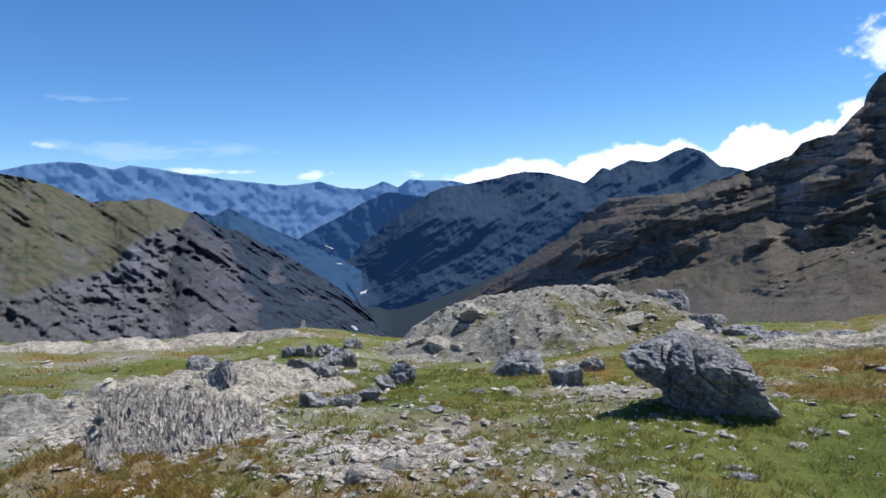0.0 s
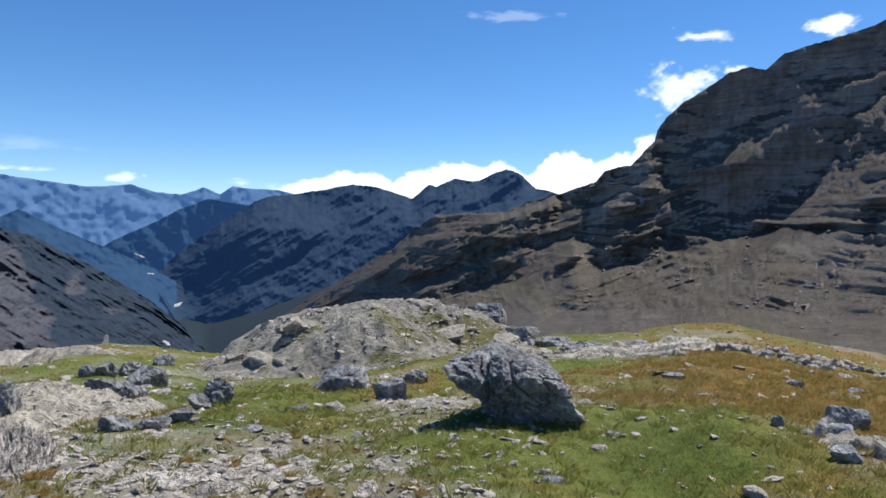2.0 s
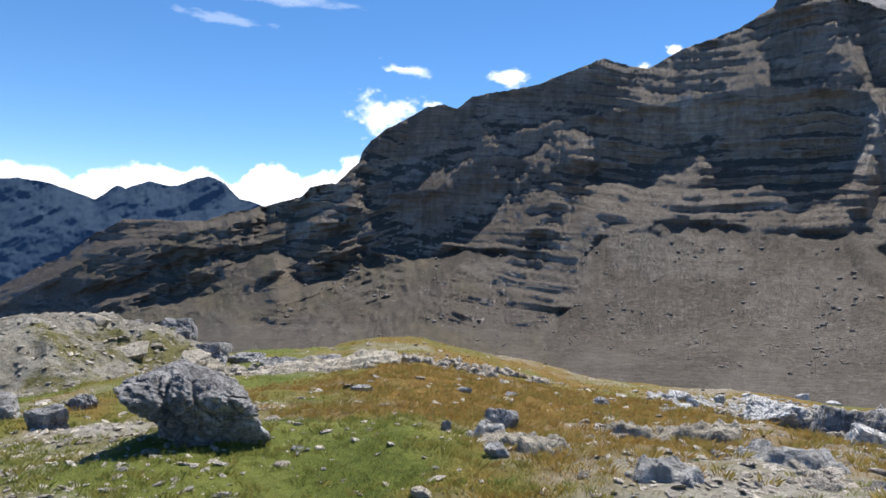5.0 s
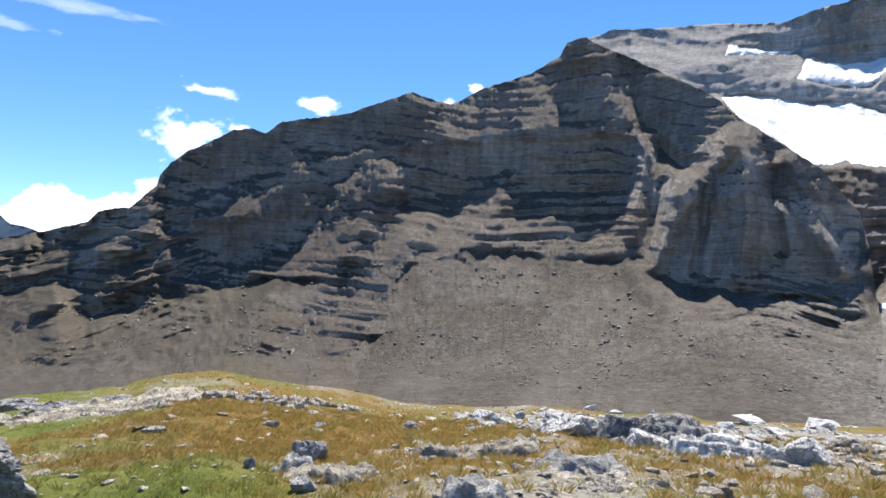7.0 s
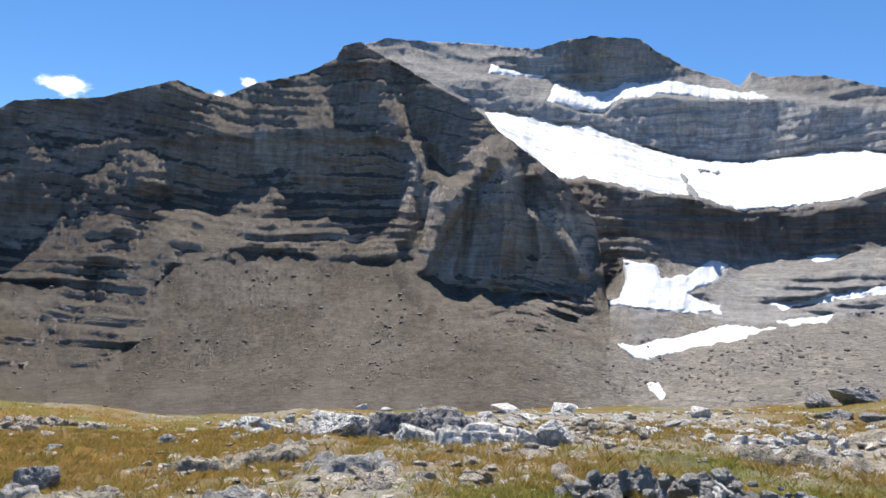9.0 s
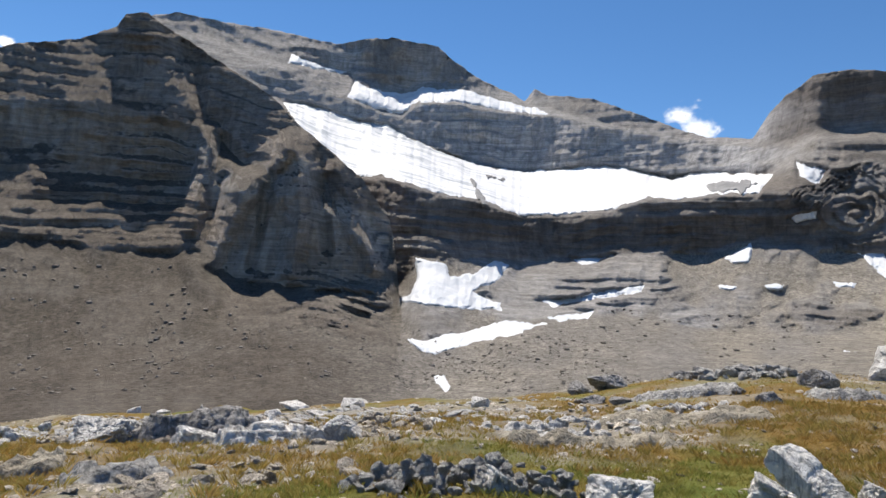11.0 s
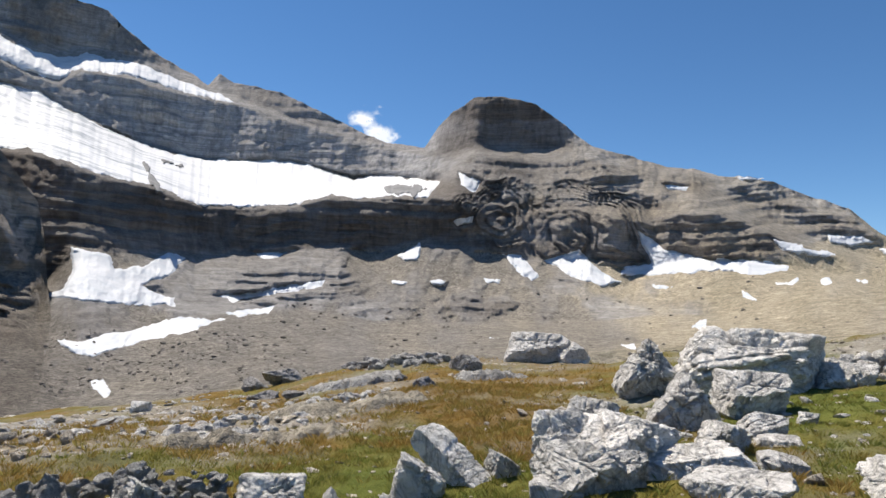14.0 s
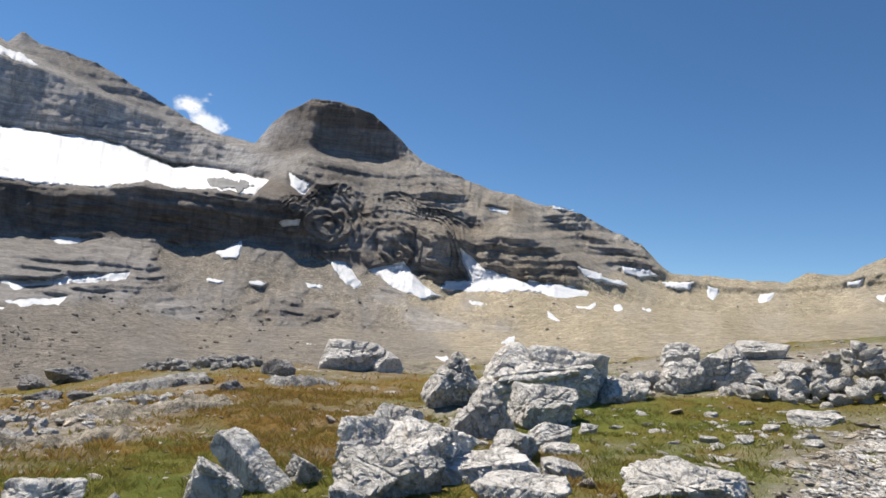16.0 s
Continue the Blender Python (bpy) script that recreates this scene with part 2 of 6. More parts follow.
class Massif:
    """A mountain between a foot and a skyline, with bands of cliff, ledge and scree between contour lines."""

    def __init__(self, name, label, lines, dists, bands, a0, a1, da, rows, material, wobble=0.12, crag=0.1, flats=(), back=0.9, seed=0.0, category="mountain", strata=15.0, fold=14.0, zones=(), spread=2.5, merge=None, spurs=(), ridges=(), arcs=(), ribbed=1.0, craggy=1.0, fans=()):
        a = np.arange(a0, a1 + da / 2, da)
        n = len(a)
        line_pts = np.stack([a * 0.35, np.zeros(n), np.zeros(n)], -1)
        el_k, d_k = [], []
        for k, (ln, ds) in enumerate(zip(lines, dists)):
            top = k == len(lines) - 1
            el = along(ln, a) if not isinstance(ln, (int, float)) else np.full(n, float(ln))
            if not top and not isinstance(ln, (int, float)):
                el = el + wobble * fbm(line_pts * 0.8 + [0, 9.1 * k + seed, 3.3], 2)
            el_k.append(el)
            d_k.append(along(ds, a) if isinstance(ds, list) else np.full(n, float(ds)))
            w = int(spread / da)
            for _ in range(2):
                ends = np.pad(d_k[-1], w, "edge")
                d_k[-1] = sum(ends[i:i + n] for i in range(2 * w + 1)) / (2 * w + 1)
            if not top and not isinstance(ln, (int, float)):
                w = int(0.7 / da)
                ends = np.pad(el_k[-1], w, "edge")
                el_k[-1] = sum(ends[i:i + n] for i in range(2 * w + 1)) / (2 * w + 1)
        el_k, d_k = np.array(el_k), np.array(d_k)
        sky_line = el_k[-1].copy()
        el_k[:-1] = np.maximum.accumulate(el_k[:-1], 0)
        el_k[-1] = np.maximum(el_k[-1], el_k[-2])
        el_k = el_k + np.arange(len(lines))[:, None] * 0.002
        v = np.linspace(0, 1, rows)
        el = el_k[0] + v[:, None] * (sky_line - el_k[0])
        jag = crag * fbm(line_pts * 3.0 + [0, seed, 3.3], 5, 0.6)
        dist, rough, ledge, scree, turf, dark = (np.zeros((rows, n)) for _ in range(6))
        bands = np.array([(*b, 0.0)[:5] for b in bands], float)
        for j in range(n):
            dist[:, j] = np.interp(el[:, j], el_k[:, j], d_k[:, j])
            b = np.clip(np.searchsorted(el_k[:, j], el[:, j]) - 1, 0, len(bands) - 1)
            rough[:, j], ledge[:, j], scree[:, j], turf[:, j], dark[:, j] = bands[b].T
        grid_a = np.broadcast_to(a, (rows, n))
        for poly, *vals in zones:
            p = np.array(poly)
            lo, hi = np.searchsorted(a, [p[:, 0].min() - 2, p[:, 0].max() + 2])
            ga, ge = grid_a[:, lo:hi], el[:, lo:hi]
            spots = np.stack([ga.ravel(), ge.ravel(), np.full(ga.size, 5.5 + seed)], -1)
            wgt = smooth(-0.5, 0.5, inside(poly, ga, ge) + 0.9 * fbm(spots * [0.45, 0.7, 1], 4, 0.6).reshape(ga.shape))
            for arr, val in zip((rough, ledge, scree, turf, dark), vals):
                arr[:, lo:hi] += wgt * (val - arr[:, lo:hi])
        flat = np.zeros((rows, n))
        aa = np.broadcast_to(a, (rows, n))
        for poly in flats:
            p = np.array(poly)
            lo, hi = np.searchsorted(a, [p[:, 0].min() - 0.5, p[:, 0].max() + 0.5])
            if hi > lo:
                flat[:, lo:hi] = np.maximum(flat[:, lo:hi], smooth(-0.25, 0.15, inside(poly, aa[:, lo:hi], el[:, lo:hi])))

        def blur(x, r, c):
            for _ in range(2):
                x = sum(np.roll(np.pad(x, ((r, r), (0, 0)), "edge"), k, 0)[r:-r] for k in range(-r, r + 1)) / (2 * r + 1)
                if c:
                    x = sum(np.roll(np.pad(x, ((0, 0), (c, c)), "edge"), k, 1)[:, c:-c] for k in range(-c, c + 1)) / (2 * c + 1)
            return x
        dist = blur(dist, 1, 0)
        el = el + jag * v[:, None] ** 8
        unit = rays(aa.ravel(), el.ravel())
        p = unit * dist.ravel()[:, None] + CENTRE
        s = (dist / 1000.0).ravel()[:, None].clip(0.15)
        q = p / s
        patchy = fbm(q / 55.0 + seed, 4)
        scree = np.clip(blur(scree, 1, 2).ravel() + 0.75 * patchy * (4 * scree.ravel() * (1 - scree.ravel()) + 0.25), 0, 1)
        turf = np.clip(blur(turf, 2, 3).ravel() * (1 + 1.3 * fbm(q / 40.0 + 7, 4)), 0, 1)
        dark = np.clip(blur(dark, 2, 4).ravel() + 0.5 * fbm(q / np.array([120.0, 120.0, 30.0]) + 41, 4) * (dark.ravel() > 0.02), 0, 1)
        # Scree tone by bearing: own browns and tans, darkened for backlight on the left.
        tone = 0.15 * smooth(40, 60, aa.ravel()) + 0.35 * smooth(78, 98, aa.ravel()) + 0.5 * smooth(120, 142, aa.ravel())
        rough = (blur(rough, 2, 3) * (1 - 0.9 * flat)).ravel() * (1 + 0.5 * patchy)
        ledge = (blur(ledge, 2, 3) * (1 - flat)).ravel() * np.clip(0.8 + fbm(q / 90.0 + 31, 3), 0.1, 2)
        big = fbm(q / 230.0 + seed, 3)
        ribs = fbm(q / np.array([42.0, 42.0, 150.0]) + 3 + seed, 4, 0.55, True)
        chips = fbm(q / 16.0 + 5, 4, 0.6)
        z = q[:, 2] + fold * fbm(q / 160.0 + 11, 3) + 0.06 * q[:, 0]
        for a0, e0, far, near in arcs:
            # folded beds run in arcs round a point
            hy = np.hypot(aa.ravel() - a0, 1.35 * (el.ravel() - e0))
            w = smooth(far, near, hy + 1.2 * fbm(q / 60.0 + 2, 2))
            z = z * (1 - w) + w * (14.0 * hy + 14.0 * fbm(q / 45.0 + 4, 3))
        step = 0
        for per, amp in ((strata * 2.2, 0.45), (strata, 0.8), (strata * 0.42, 0.75)):
            u = z / per + 0.09 * chips
            fr = u - np.floor(u)
            step = step + amp * per * 0.75 * (smooth(0.6, 1.0, fr) - fr)
        grain = fbm(q / 5.0 + 2, 3, 0.65)
        warp = q / 38.0 + 0.6 * fbm(q / 70.0, 2)[:, None]
        gully = fbm(warp + 3 + seed, 4, 0.55, True)
        # runnels that follow the fall of the scree, and spurs that slant down the mountain
        fa, fe = aa.ravel(), el.ravel()
        runnel = fbm(np.stack([fa * 0.9 + 0.5 * big, fe * 0.16, np.full(fa.size, 4.0 + seed)], -1), 2, 0.5, True)
        spur = 0
        for high, slant, b0, b1, often in spurs:
            cross = np.stack([(fe - slant * fa) * often + 0.3 * big, (fa + slant * fe) * often * 0.22, np.full(fa.size, 8.0)], -1)
            spur = spur + high * smooth(b0, b1, fa) * fbm(cross, 5, 0.55, True)
        bare = 1 - scree
        r = dist.ravel() + s[:, 0] * (rough * (40 * big - bare * (9 * ribbed * ribs + craggy * 5 * gully) - 2 * gully + craggy * bare * (2.6 * chips + 1.1 * grain))
                                      - spur
                                      + scree * (-1.0 * runnel - 3.0 * fbm(q / 60.0 + 13, 3, 0.5, True) + 0.5 * fbm(q / 20.0 + 6, 2))
                                      - 4 * scree * bare * 7 * fbm(q / 26.0 + 19, 4, 0.6, True)
                                      + ledge * step * (1 - scree ** 3) + bare * (1.1 * chips + 0.8 * grain))
        for line, high, wide in ridges:
            # a rib (or a hollow, where high is negative) along a line of bearings and height angles
            pl = np.array(line, float)
            near = np.full(fa.size, 1e9)
            wob = wide * (0.08 * chips + 0.18 * ribs + 0.4 * big)
            for (x0, y0), (x1, y1) in zip(pl[:-1], pl[1:]):
                u = np.clip(((fa - x0) * (x1 - x0) + (fe - y0) * (y1 - y0)) / ((x1 - x0) ** 2 + (y1 - y0) ** 2), 0, 1)
                near = np.minimum(near, np.hypot(fa - x0 - u * (x1 - x0), fe - y0 - u * (y1 - y0)))
            r = r - s[:, 0] * high * np.clip(1 - (np.maximum(near + wob, 0) / wide) ** 1.5, 0, 1)
        if merge:
            # the aprons of two mountains run into one another
            other, b0, b1 = merge
            w = smooth(b0, b1, aa) * (smooth(0.3, -2.0, el - el_k[3]) if len(lines) > 3 else 1.0)
            turn = 1.0 if b1 > b0 else -1.0
            there = other.depth(aa.ravel(), el.ravel())
            scree = scree * (1 - w.ravel()) + w.ravel()
            turf = turf * (1 - w.ravel())
            r = r * (1 - w.ravel()) + w.ravel() * (s[:, 0] * 0.7 * ledge * step + there - 2.0 + 9.0 * smooth(-0.3, 2.2, turn * (aa.ravel() - b1)))
        tone = np.clip(tone + 0.06 * patchy + 0.05 * big, 0, 1)
        for poly, val in fans:
            tone = tone + smooth(-0.6, 0.8, inside(poly, fa, fe) + 0.3 * chips) * (val - tone)
        self.r = r.reshape(rows, n)
        self.a, self.el, self.v = a, el, v
        p = unit * r[:, None] + CENTRE
        # the far side falls away behind the skyline
        crest = p[-n:]
        out = unit[-n:] * [1, 1, 0]
        rear = [crest + out * (r[-n:] * 0.035 * k)[:, None] - [0, 0, 1] * (r[-n:] * 0.035 * back * k ** 1.1)[:, None] for k in range(1, 9)]
        p = np.concatenate([p, *rear])
        pad = np.zeros(8 * n)
        self.ob = grid_mesh(name, p, rows + 8, n, material, {"scree": np.concatenate([scree, pad]), "turf": np.concatenate([turf, pad]), "dark": np.concatenate([dark, pad]), "tone": np.concatenate([tone, pad])})
        tagged(self.ob, label, category, kind="structure")

    def depth(self, a, el):
        """The distance of the slope along bearings a and height angles el."""
        j = np.clip((a - self.a[0]) / (self.a[1] - self.a[0]), 0, len(self.a) - 1.001)
        j0 = j.astype(int)
        fj = j - j0
        rows = len(self.v)

        def column(c):
            lo, hi = self.el[0, c], self.el[-1, c]
            i = np.clip((el - lo) / (hi - lo) * (rows - 1), 0, rows - 1.001)
            i0 = i.astype(int)
            return self.r[i0, c] * (1 - i + i0) + self.r[i0 + 1, c] * (i - i0)
        return column(j0) * (1 - fj) + column(j0 + 1) * fj

    def snow(self, name, label, poly, material, thick=2.5, ragged=0.16, fine=0.055):
        """A sheet of snow with a rounded, ragged rim, lying on the slope inside an outline."""
        p = np.array(poly, float)
        lo, hi = p.min(0) - 0.3, p.max(0) + 0.3
        aa, ee = np.meshgrid(np.arange(lo[0], hi[0], fine), np.arange(lo[1], hi[1], fine))
        sh = aa.shape
        aa, ee = aa.ravel(), ee.ravel()
        flat = np.stack([aa, ee, np.zeros(len(aa))], -1)
        deep = inside(poly, aa, ee) + ragged * fbm(flat * 1.3 + 5, 5, 0.6)
        d = self.depth(aa, ee)
        sc = d / 1000
        d = d - sc * thick * (smooth(-0.02, 0.25, deep) * 1.6 - 0.35) + sc * 0.8 * fbm(flat * 2.2, 3)
        ob = grid_mesh(name, rays(aa, ee) * d[:, None] + CENTRE, *sh, material, keep=deep > 0)
        return tagged(ob, label, "snow", "snow patches on the mountain", kind="structure")


FLANK_TOP = [(-24, -9), (-22.8, -4.5), (-21.6, -0.8), (-20.8, 0.55), (-20.4, 0.68), (-19, -0.36), (-16.8, -1.13), (-14.6, -2.38), (-11.4, -4.41), (-9.1, -6.04),
             (-6.8, -8.06), (-4.9, -10.29), (-3.5, -11.7)]
DOME = [(118.5, 13.3), (119.5, 17.5), (122, 19), (126, 19.5), (129, 16.5), (131, 13.5)]
RIGHT_SLOPE = [(141, -3), (140, 2), (146, 5), (152, 8.5), (160, 9), (175, 9), (175, -3)]
FLANK_ROCKS = [(-25, 1.5), (-20, 0.3), (-17.5, -3), (-15.5, -7), (-14, -12), (-14, -15), (-25, -15)]
LOW_LEFT = [(-2, -16), (4, -9), (10, -6), (20, -2), (30, 0.5), (40, -1), (46, -4), (50, -9), (50, -16)]
PLATEAU = [(31, -1), (33, 5), (37, 10.5), (45, 12.5), (52, 12), (50, 6), (47, 2.5), (42, 1.5), (37, -0.5)]
# contour lines as (bearing, height angle) in degrees
FAR_TOP = [(-33.5, 3.9), (-31.7, 4.37), (-29.7, 4.69), (-28.1, 4.51), (-26.2, 4.1), (-25, 4.45), (-23, 4.11), (-20.9, 3.75), (-17.9, 3.28), (-14.8,
    2.92), (-13.4, 2.76), (-11.6, 2.88), (-10.4, 3), (-8.8, 2.49), (-6.7, 2.3), (-5, 2.94), (-3.8, 2.38), (-2.8, 3.08), (-1.1, 2.9), (0.9, 2.85),
    (5.7, 1.75)]
SPUR_TOP = [(-13.6, -2.52), (-11.5, -1.26), (-8.9, -0.04), (-6.9, 1.11), (-4.7, 2.02), (-3.1, 1.74), (0.8, 1.4)]
WOOD_TOP = [(-24.3, 1.03), (-21.5, 0.74), (-18.9, 0.36), (-17.8, 0.98), (-16.7, 0.4), (-14.9, -0.58), (-12.2, -1.85), (-9.5, -3.24), (-7.1, -4.68)]
VAL_TOP = [(-10.2, -4.56), (-8, -3.44), (-6.6, -2.04), (-4.1, -0.17), (-2.1, 1.14), (-1.1, 1.84), (0.4, 2.38), (2.3, 2.57), (4.2, 2.85), (7.1, 3.43),
    (9.3, 3.16), (10.4, 2.79), (12.1, 2.26), (13.5, 3.57), (14.1, 3.26), (15.7, 4.02), (17.3, 3.76), (18.6, 4.29), (20.1, 4.84), (21.4, 4.36), (22.6,
    3.18), (24, 2.89), (29.4, 1.76)]
VAL_FOOT = [(-10.2, -4.65), (-9, -4.6), (-7.7, -6.58), (-6.5, -9.27), (-4.9, -12.43), (-2, -13.01), (10.2, -13.12), (29.5, -10.89)]
LEFT_TOP = [(-33.5, 3.66), (-32.1, 3.43), (-30, 2.82), (-27.8, 1.61), (-26.3, 1.68), (-23.5, 1.81), (-21.5, 0.97), (-20.4, 0.58), (-19, -0.46),
    (-16.8, -1.23), (-14.6, -2.48), (-11.4, -4.51), (-9.1, -6.14), (-6.8, -8.16), (-4.9, -10.39), (-3.5, -11.78)]
LEFT_MID = [(-33.9, -5.46), (-31.5, -4.65), (-29.6, -4.16), (-26.5, -3.28), (-25.5, -1.58), (-22.4, -0.36), (-21.1, -0.17), (-19, -1.84), (-16.9,
    -3.79), (-11.5, -7.36), (-6.8, -9.97), (-3.5, -12.25)]
M1_TOP = [(-4.9, -11.1), (-1.4, -9.22), (3.6, -6.1), (5.5, -5.02), (8.4, -3.14), (10.3, -2.12), (12.2, -0.35), (14.1, 0.92), (16.4, 1.08), (19.9,
    1.14), (21.6, 1.89), (24.9, 2.85), (27.6, 3.73), (28.3, 4.6), (30.5, 5.22), (32.2, 6.98), (32.4, 7.79), (33.1, 8.89), (34.5, 9.99), (37.7, 12.03),
    (39.1, 12.29), (40.3, 12), (41.6, 13.14), (45.9, 13.96), (47.6, 14.52), (52.5, 16.42), (54.5, 15.74), (56, 15.58), (58.4, 16.82), (62.8, 18.26),
    (65.2, 19.6), (65.8, 20.69), (67.3, 21.09), (68.9, 20.17), (71.8, 18.97), (75, 17.51), (78, 15.77), (79.3, 14.58), (82.3, 12.38), (85.3, 10.23),
    (87.9, 6.77), (88.5, 4.2), (88.9, 1.2), (89.6, -3), (90.3, -8), (91, -10)]
M1_5 = [(-4.9, -11.1), (5.5, -6.95), (14.1, -1.34), (21.6, 0.32), (27.6, 2.7), (28.1, 4.35), (32, 5.94), (39.2, 7.83), (44.6, 9.92), (51.3, 11.8),
    (57.6, 12.82), (63.9, 14.05), (68.2, 13.78), (71.9, 13.18), (73.4, 10.42), (76.9, 9.92), (78.9, 12.16), (81, 10.69), (85.3, 6.71), (88.2, 4.19)]
M1_4 = [(-4.9, -11.25), (5.5, -7.91), (14, -3.7), (21.6, -1.94), (27.6, -0.29), (28.2, 2.2), (31.7, 3.77), (38.9, 5.24), (48.6, 6.37), (51, 7.23),
    (56.4, 7.74), (59.7, 9.22), (64.1, 8.72), (70.7, 8.11), (71.8, 9.51), (73.4, 8.35), (75.2, 8.58), (79, 8.99), (81.8, 7.62), (85, 5.44), (88.2,
    2.55)]
M1_3 = [(-4.9, -11.39), (5.4, -9.35), (14, -6.06), (21.5, -4.65), (25.9, -1.76), (27.6, -3.74), (35.4, -1.65), (41.4, 0.23), (48, 0.06), (52.6, 3.92),
    (59, 3.38), (66.2, 2.93), (70.9, 3.09), (72.2, 3.69), (74.9, 1.23), (80.8, 0.49), (88.2, 0.42)]
M1_2 = [(-4.9, -11.58), (5.4, -10.79), (14, -8.87), (22.7, -6.68), (27.6, -7.19), (30, -6.79), (38.3, -6.56), (47.4, -6.62), (54.6, -6.37), (66.5,
    -4.57), (75.4, -3.3), (87.2, -2.44)]
M2_1 = [(90.8, -9.46), (109.3, -6.2), (123.4, -4.07), (141.8, -2.15), (145.5, -2.27), (158.5, -0.04), (168.4, 1.35)]
M2_2 = [(90.4, -4.97), (101.2, -1.01), (106, -0.18), (113.8, -1.07), (118.6, -1.19), (127.6, -0.93), (135.7, -0.25), (141.5, 0.23), (149.8, 2.34),
    (158.5, 2.59), (168.4, 3.35)]
M2_3 = [(89.1, 0.83), (90.6, 3.75), (98.9, 3.55), (104.7, 4.01), (111, 5.19), (113.4, 4.62), (118.2, 5.87), (124.7, 4.79), (128.7, 4.16), (131.6,
    4.75), (135.6, 3.61), (140, 4.75), (144, 4.79), (148, 3.89), (152, 3.24), (156, 3.11), (160, 3.23), (165, 3.67), (170, 4.12), (174, 4.12)]
M2_4 = [(76, 15.67), (83.3, 10.81), (83.3, 10.98), (84.8, 10.25), (86.9, 10.43), (89.1, 10.06), (92.4, 9.27), (95.7, 8.84), (97.6, 8.18), (99.6,
    7.65), (103.4, 7.89), (106.8, 8.35), (109.7, 9.28), (113.1, 9.15), (117.9, 9.58), (120.8, 9.41), (124.1, 7.66), (127.2, 7.3), (131.4, 7.95),
    (133.8, 8.12), (136.6, 7.59), (140, 8.59), (144, 7.53), (148, 5.47), (152, 4.07), (156, 3.69), (160, 3.76), (165, 4.26), (170, 4.9), (174, 4.9)]
M2_5 = [(69.2, 17.34), (78.3, 15.94), (84.4, 14.74), (90.2, 13.48), (94.9, 12.04), (99.3, 11.44), (106.1, 11.85), (111.5, 10.88), (115.9, 11.11),
    (118.8, 10.99), (120.6, 12.58), (122.4, 13.4), (126.9, 12.66), (132.4, 12.69), (135.3, 11.34), (139.1, 10.42), (140, 10.48), (144, 8.84), (148,
    6.55), (152, 4.91), (156, 4.28), (160, 4.28), (165, 4.84), (170, 5.68), (174, 5.68)]
M2_6 = [(69.1, 18.18), (78.1, 18.18), (83.8, 16.68), (83.9, 17.18), (88.6, 15.91), (89.9, 16.78), (94, 16.95), (97.9, 16.31), (101.8, 16.04), (105.8,
    15.23), (110.3, 14.37), (115.8, 13.22), (118.7, 12.99), (120.5, 13.14), (122.4, 13.72), (126.9, 13.28), (132, 13.78), (135.2, 12.19), (139,
    11.44), (140, 11.5), (144, 9.61), (148, 7.59), (152, 5.74), (156, 4.87), (160, 4.81), (165, 5.42), (170, 6.45), (174, 6.45)]
M2_7 = [(79.8, 20.18), (84, 18.58), (88.4, 17.72), (90.2, 18.44), (93.9, 18.36), (97.8, 17.57), (100.2, 16.9), (102.3, 16.18), (105.8, 15.42), (110.3,
    14.55), (115.8, 13.41), (118.7, 13.18), (120.5, 13.32), (122.4, 13.9), (126.9, 13.51), (132, 13.99), (135.2, 12.4), (139, 11.65), (140, 11.7),
    (144, 10.14), (148, 8.57), (152, 6.58), (156, 5.46), (160, 5.33), (165, 6), (170, 7.23), (174, 7.23)]
M2_TOP = [(62, 13), (64.6, 17.8), (67.7, 20.95), (69.6, 21.49), (75.1, 21.44), (77.6, 21.37), (82.5, 20.95), (84.9, 21.52), (87.3, 21.83), (91.4,
    21.4), (92.7, 20.36), (94.9, 19.11), (97.4, 18.02), (98, 17.86), (99, 17.23), (99.2, 17.18), (100, 18.2), (101.2, 17.65), (105, 17.38), (109.7,
    15.66), (114.2, 13.91), (115.1, 13.9), (117.6, 13.73), (118.7, 15.46), (119.9, 16.71), (121.8, 17.97), (124.3, 18.16), (127.3, 17.44), (129.9,
    15.6), (132.1, 13.96), (133.8, 13.49), (136.2, 12.78), (138.1, 12.15), (140.3, 11.93), (142.1, 11.29), (146, 10.73), (147.6, 9.79), (150, 8.85),
    (151.1, 8.38), (152.6, 6.77), (153.7, 6.1), (155.4, 5.98), (156.9, 6.15), (159.3, 5.84), (162.1, 5.9), (163.4, 6.6), (166, 6.58), (167, 7.36),
    (168.3, 8)]
EDGE = [(-34.1, -8.39), (-30.6, -8.99), (-25.2, -9.29), (-21.5, -9.43), (-17.6, -9.31), (-14.8, -9.18), (-12, -9.22), (-8.3, -9.81), (-4.9, -10.53),
    (5.4, -10.79), (20, -8.55), (22.8, -9.47), (23.9, -9.2), (31.2, -8.74), (34.6, -7.74), (38.8, -7.43), (44.4, -8.46), (48.8, -9), (52.5, -9.71),
    (57.2, -9.79), (61.9, -9.74), (66.6, -9.42), (71.2, -9.71), (75.4, -9.16), (77.7, -9.5), (84.4, -8.86), (98.7, -7.61), (105.7, -6.7), (110.1,
    -5.7), (118.4, -4.37), (119.9, -4.23), (133.3, -4.06), (137.8, -2.88), (150.3, -1.25), (158.5, 0.4), (168.4, 2.15)]
VAL_LEDGE = [(-10.2, -4.61), (-6.6, -4.21), (-4.1, -2.35), (-1.2, -0.49), (3.2, -0.36), (5.6, -1.15), (10.4, -0.54), (14.1, 0.07), (19.4, -0.53),
    (29.5, 0.08)]
